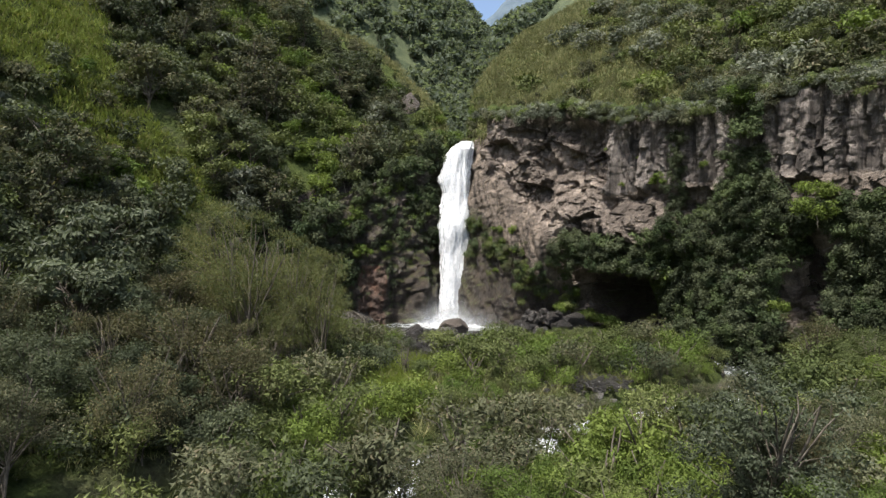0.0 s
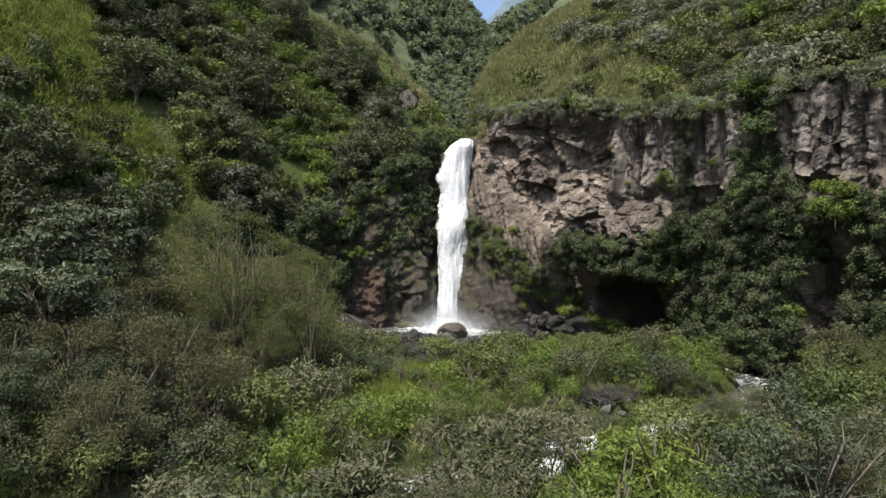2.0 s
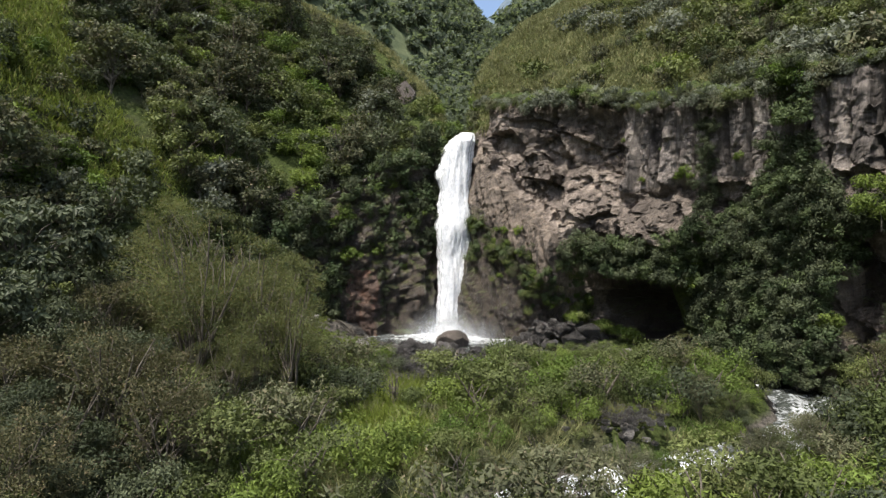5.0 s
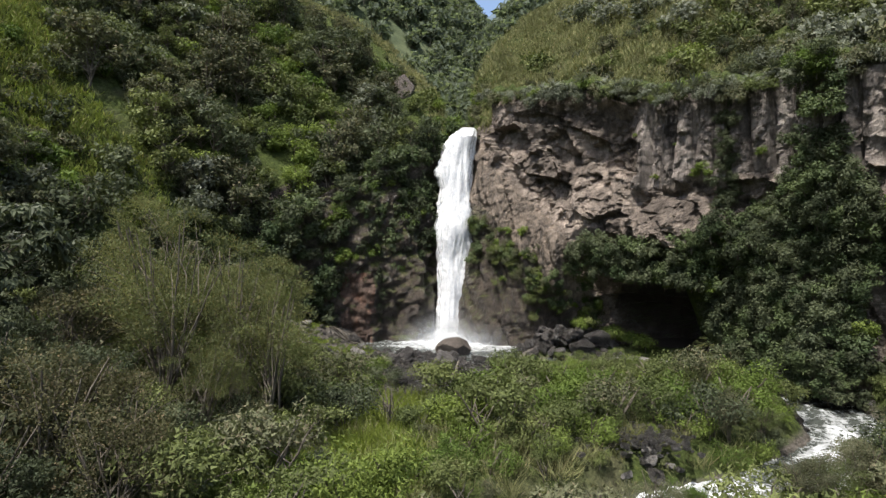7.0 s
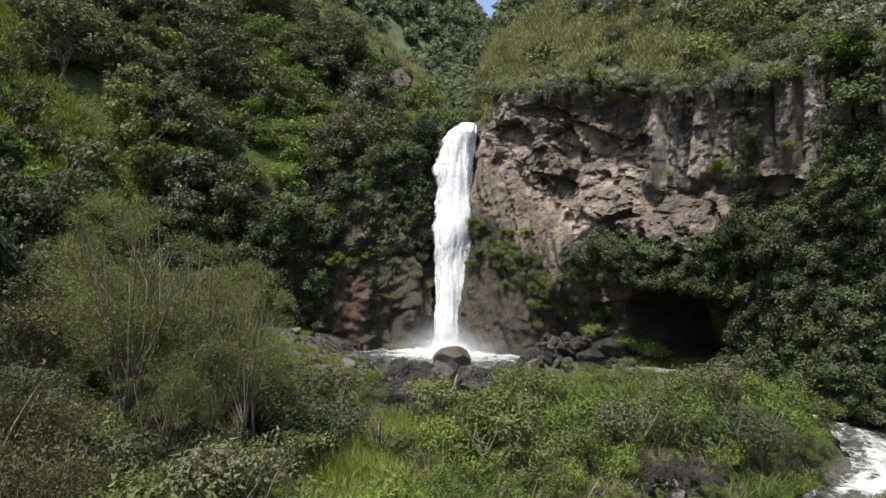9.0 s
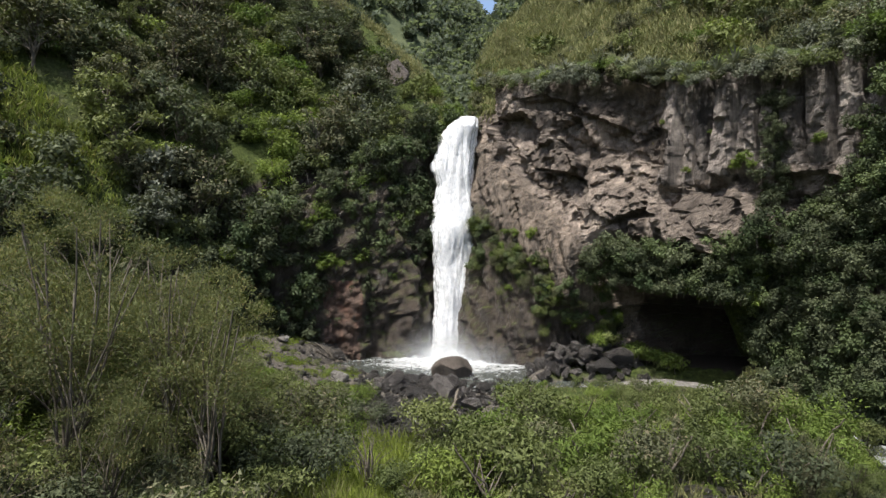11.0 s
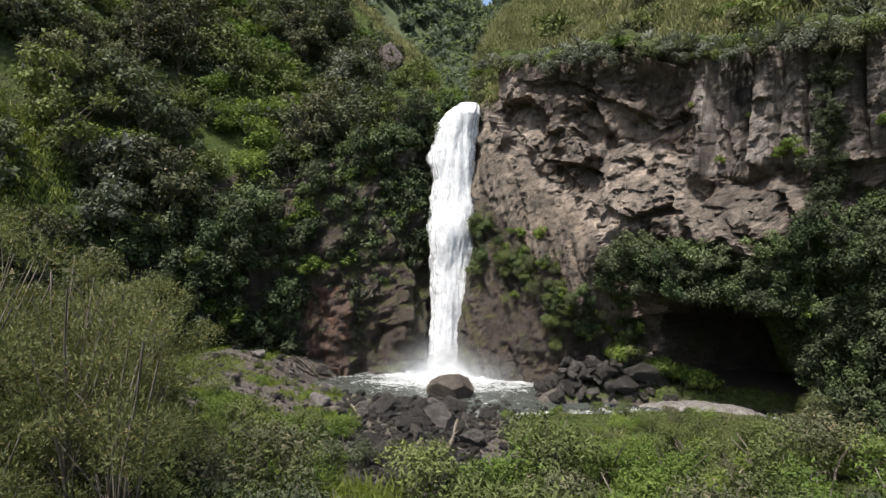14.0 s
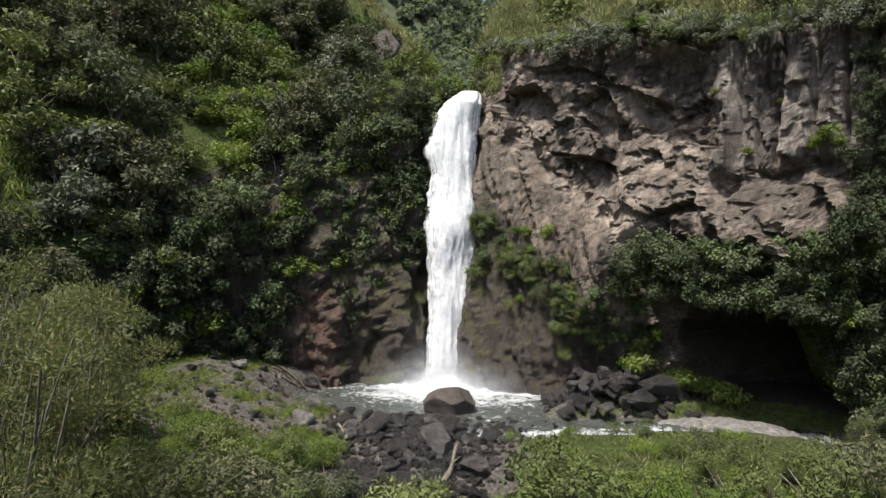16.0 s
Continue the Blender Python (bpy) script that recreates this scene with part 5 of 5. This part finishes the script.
# fringe hanging over the cliff's rim
for q in np.arange(4.5, 62, 0.33):
    i = int(q / 0.21)
    if i < len(RIM):
        x, y, z, ox, oy = RIM[i]
        back = rng.uniform(-0.9, 1.6)
        hang = rng.choice((0.0, 0.0, 0.4, 1.0)) * (back < 0.2) + 1.0 * max(0, float(fbm(np.array([q * 0.3]), np.array([0.0]), 0, 93)[0]))
        grow(pick((("scrub_grey", 3.5), ("scrub_olive", 3), ("scrub_mid", 1), ("scrub_bright", 0.6))), x - ox * back, y - oy * back, z=z + 0.45 * back - 0.7 - 0.7 * hang, scale=rng.uniform(0.32, 0.75), tip=(16, -10), area="cliff_top_scrub")
# overgrown cleft in the cliff, with one bright bush at its head
for k in range(26):
    grow(pick((("wall_dark", 3), ("wall_mid", 1.5))), 30.8 + rng.normal(0, 0.8), 60.0 + rng.normal(0, 1.0), z=rng.uniform(12, 26), scale=rng.uniform(0.5, 0.85), tip=(10, -18), area="wall_greenery")
for x, y, z, sc in ((29.6, 59.2, 24.6, 0.8), (34.2, 54.2, 14.6, 0.75), (33.6, 53.6, 12.5, 0.9)):
    grow("hill_bright", x, y, z=z, scale=sc, area="wall_greenery")
# ivy curtain and small shrubs on the columns
for k in range(40):
    q, z = 34.8 + rng.normal(0, 0.5), rng.uniform(15, 26.5)
    x, y = on_face(q, z, 0.1)
    grow("wall_dark", x, y, z=z - 0.5, scale=rng.uniform(0.28, 0.5), tip=(14, -18), area="wall_greenery")
for q, z, sc in ((32.3, 18.6, 0.5), (31.8, 18.3, 0.4), (32.8, 18.2, 0.35), (27.5, 18.4, 0.3), (29.5, 21.5, 0.22), (25.2, 23.0, 0.2), (38.0, 19.5, 0.4)):
    x, y = on_face(q, z, 0.2)
    grow("wall_bright", x, y, z=z - 0.4, scale=sc, tip=(14, -18), area="wall_greenery")
# rosettes on the rim
def rosette(seed):
    r = np.random.default_rng(seed)
    n = 34
    a, lift = r.uniform(0, 6.28, n), r.uniform(0.05, 1.3, n)
    way = np.c_[np.cos(a), np.sin(a), lift]
    return blades(np.zeros((n, 3)) + r.normal(0, 0.04, (n, 3)), way, np.tile((0, 0, 1.0), (n, 1)), r.uniform(0.7, 1.15, n), np.full(n, 0.11))


ROSETTES = [mesh_of("rosette_plant", *rosette(500 + k), False, (LEAF["grey"],)) for k in range(3)]
for q in (12.5, 14, 15.2, 17, 18.4, 19.0, 20.6, 21.8, 23, 24.4, 25.2, 26.6, 28, 29.2, 30.5, 32, 33.2, 35, 37, 39, 41.5, 44):
    x, y, z, ox, oy = RIM[int(q / 0.21)]
    ob = new("rosette_plant", ROSETTES[int(q * 10) % 3])
    ob.matrix_basis = pose(x + 0.5 * ox, y + 0.5 * oy, z + rng.uniform(-0.6, 0.5), 25, -20, rng.uniform(0, 360)) @ Matrix.Scale(rng.uniform(0.8, 1.4), 4)
    tagged(ob, "spiky grey-green rosette plant clinging to the cliff rim", "rosette plant", "rim rosettes")
# green corner by the rockfall
for k in range(16):
    u = rng.uniform(0, 1)
    grow(pick((("scrub_bright", 3), ("scrub_mid", 1.5))), 15.5 + 6.5 * u + rng.normal(0, 0.3), 77.6 - 3.2 * u + rng.normal(0, 0.4), z=2.4 - 2.2 * u, scale=rng.uniform(0.45, 0.8), area="wall_greenery")
for k in range(64):
    x, y = rng.uniform(-14.5, -4.8), rng.uniform(56, 65.5)
    grow(pick((("bush_bright", 4), ("bush_mid", 1))), x, y, scale=rng.uniform(0.4, 0.85))
for x, y, sc in ((6.9, 19.6, 1.1), (-3.2, 50, 0.9), (2.0, 27, 0.9), (-13.5, 37.5, 1.3), (24.5, 36, 1.1), (-18, 44, 1.5)):
    grow("bare", x, y, scale=sc)
for k in range(60):
    u = rng.uniform(5.2, 7.8)
    i = int(u)
    x, y = (FOOT[i][j] + (FOOT[i + 1][j] - FOOT[i][j]) * (u - i) for j in (0, 1))
    back = rng.uniform(0.2, 2.2)
    grow(pick((("wall_dark", 3), ("wall_mid", 2), ("scrub_mid", 2))), x - 0.6 * back, y + 0.7 * back, scale=rng.uniform(0.8, 1.3), area="wall_greenery")
# low growth between the trees of the left slope
for x, y in scatter(-58, 0, 40, 105, 2.7):
    within, d, s, r, p = facts(x, y)
    if within or s > 9.6 or x / y < -0.86 or (in_meadow(x, y) and (x < -44 or rng.uniform() < 0.25)):
        continue
    if behind_ridge(x, y, 1.5) or math.hypot(x - OUTCROP[0], (y - OUTCROP[1] + 2) / 2) < 1.4:
        continue
    grow(pick((("scrub_olive", 2), ("scrub_mid", 2.5), ("scrub_bright", 1.2), ("wall_dark", 1.5))), x, y, scale=rng.uniform(0.8, 1.5), area="hillside_woods")
# bank behind and under the flight
for x, y in scatter(-32, 36, -10, 27, 5.5):
    within, d, s, r, p = facts(x, y)
    if within and r > 4:
        grow(pick((("bush_mid", 2), ("bush_olive", 2), ("bush_dark", 1))), x, y, scale=rng.uniform(1.0, 1.8))
for k in range(46):
    x, y = rng.uniform(-16.5, -6), rng.uniform(64, 78)
    if float(pool_reach(np.array([x]), np.array([y]))[0]) > 1.22:
        grow(pick((("bush_bright", 3), ("bush_mid", 2))), x, y, scale=rng.uniform(0.14, 0.34))
plant_all(290, (0, 45))

# ---- grass and reeds ----
def sward(name, mat, label, seed, xs, ys, number, length, width, spread=0.3, lift=0.0):
    v, f = tufts(seed, xs, ys, land(xs, ys, hollow=lift < 0.2) + lift, number, length, width, spread)
    return tagged(new(name, mesh_of(name, v, f, False, (LEAF[mat],))), label, "grass", kind="stuff")


r = np.random.default_rng(300)
xs, ys = r.uniform(4.2, 34, 17000), r.uniform(74, 150, 17000)
d, s = along(FOOT, xs, ys)
keep = ~inside(FOOT, xs, ys) & (d > 0.8) & (s > 9.9) & (xs > np.interp(ys, [80, 110, 150], [5.0, 6.2, 8.5]))
sward("slope_grass", "grass", "pale dry grass covering the slope above the cliff", 301, xs[keep], ys[keep], 9, 0.75, 0.11, 0.55, 0.2)
xs, ys = r.uniform(-70, -28, 15000), r.uniform(56, 104, 15000)
keep = in_meadow(xs, ys) & (xs / ys > -0.85)
sward("meadow_grass", "meadow", "bright sunlit grass on the high slope", 302, xs[keep], ys[keep], 13, 0.8, 0.10, 0.5)
xs, ys = r.uniform(-45, 3, 16000), r.uniform(87, 128, 16000)
d, s = along(RIDGE, xs, ys)
keep = (d < 1.7) & (ys > 87)
sward("ridge_grass", "grass", "yellow-green grass along the ridge crest", 306, xs[keep], ys[keep], 12, 0.6, 0.10, 0.4)
xs, ys = r.uniform(-9, -1, 900), r.uniform(40, 56, 900)
sward("reed_bed", "reed", "tall bright green reeds in the valley", 303, xs, ys, 12, 1.25, 0.05, 0.25)
xs, ys = r.uniform(-26, 30, 6000), r.uniform(28, 74, 6000)
d, s = along(RIVER, xs, ys)
keep = inside(FOOT, xs, ys) & (d > 2.4) & (pool_reach(xs, ys) > 1.25) & ~((np.abs(xs) < 5.5) & (ys > 55)) & ~((xs < -5) & (ys > 62)) & ~((xs > 13) & (ys > 66)) & ~((xs > 2) & (ys > 46) & (ys < 57))
sward("valley_grass", "grass", "rough yellow-green grass between the shrubs", 304, xs[keep], ys[keep], 8, 0.5, 0.05, 0.3)
xs, ys = r.uniform(-9, 20, 170), r.uniform(34, 49, 170)
d, s = along(RIVER, xs, ys)
keep = inside(FOOT, xs, ys) & (d > 3) & ~((np.abs(xs) < 5) & (ys > 54)) & ((xs > -2) | (ys < 58))
sward("tall_grass", "grass", "tall yellow-green grass clumps between the shrubs", 307, xs[keep], ys[keep], 70, 1.3, 0.04, 0.35)
xs, ys = r.uniform(-19, -6, 3200), r.uniform(62, 81, 3200)
keep = (fbm(xs * 0.5, ys * 0.5, 0, 95) > 0.08) & (pool_reach(xs, ys) > 1.2)
sward("turf", "reed", "short mossy turf on the gravel bank", 305, xs[keep], ys[keep], 16, 0.2, 0.06, 0.3)

# ---- driftwood ----
for x0, y0, x1, y1, thick, lift in ((-12.6, 80.3, -9.4, 80.8, 0.10, 0.1), (-12.0, 79.6, -9.9, 80.9, 0.07, 0.2), (-13.4, 79.9, -10.8, 80.2, 0.08, 0.05), (-11.2, 80.9, -8.8, 80.2, 0.06, 0.15),
                                    (0.9, 60.2, 1.7, 63.0, 0.17, 0.7), (-4.6, 66.2, -5.8, 69.3, 0.16, 0.5)):
    log(x0, y0, x1, y1, thick, lift, "weathered driftwood log lying among the stones")
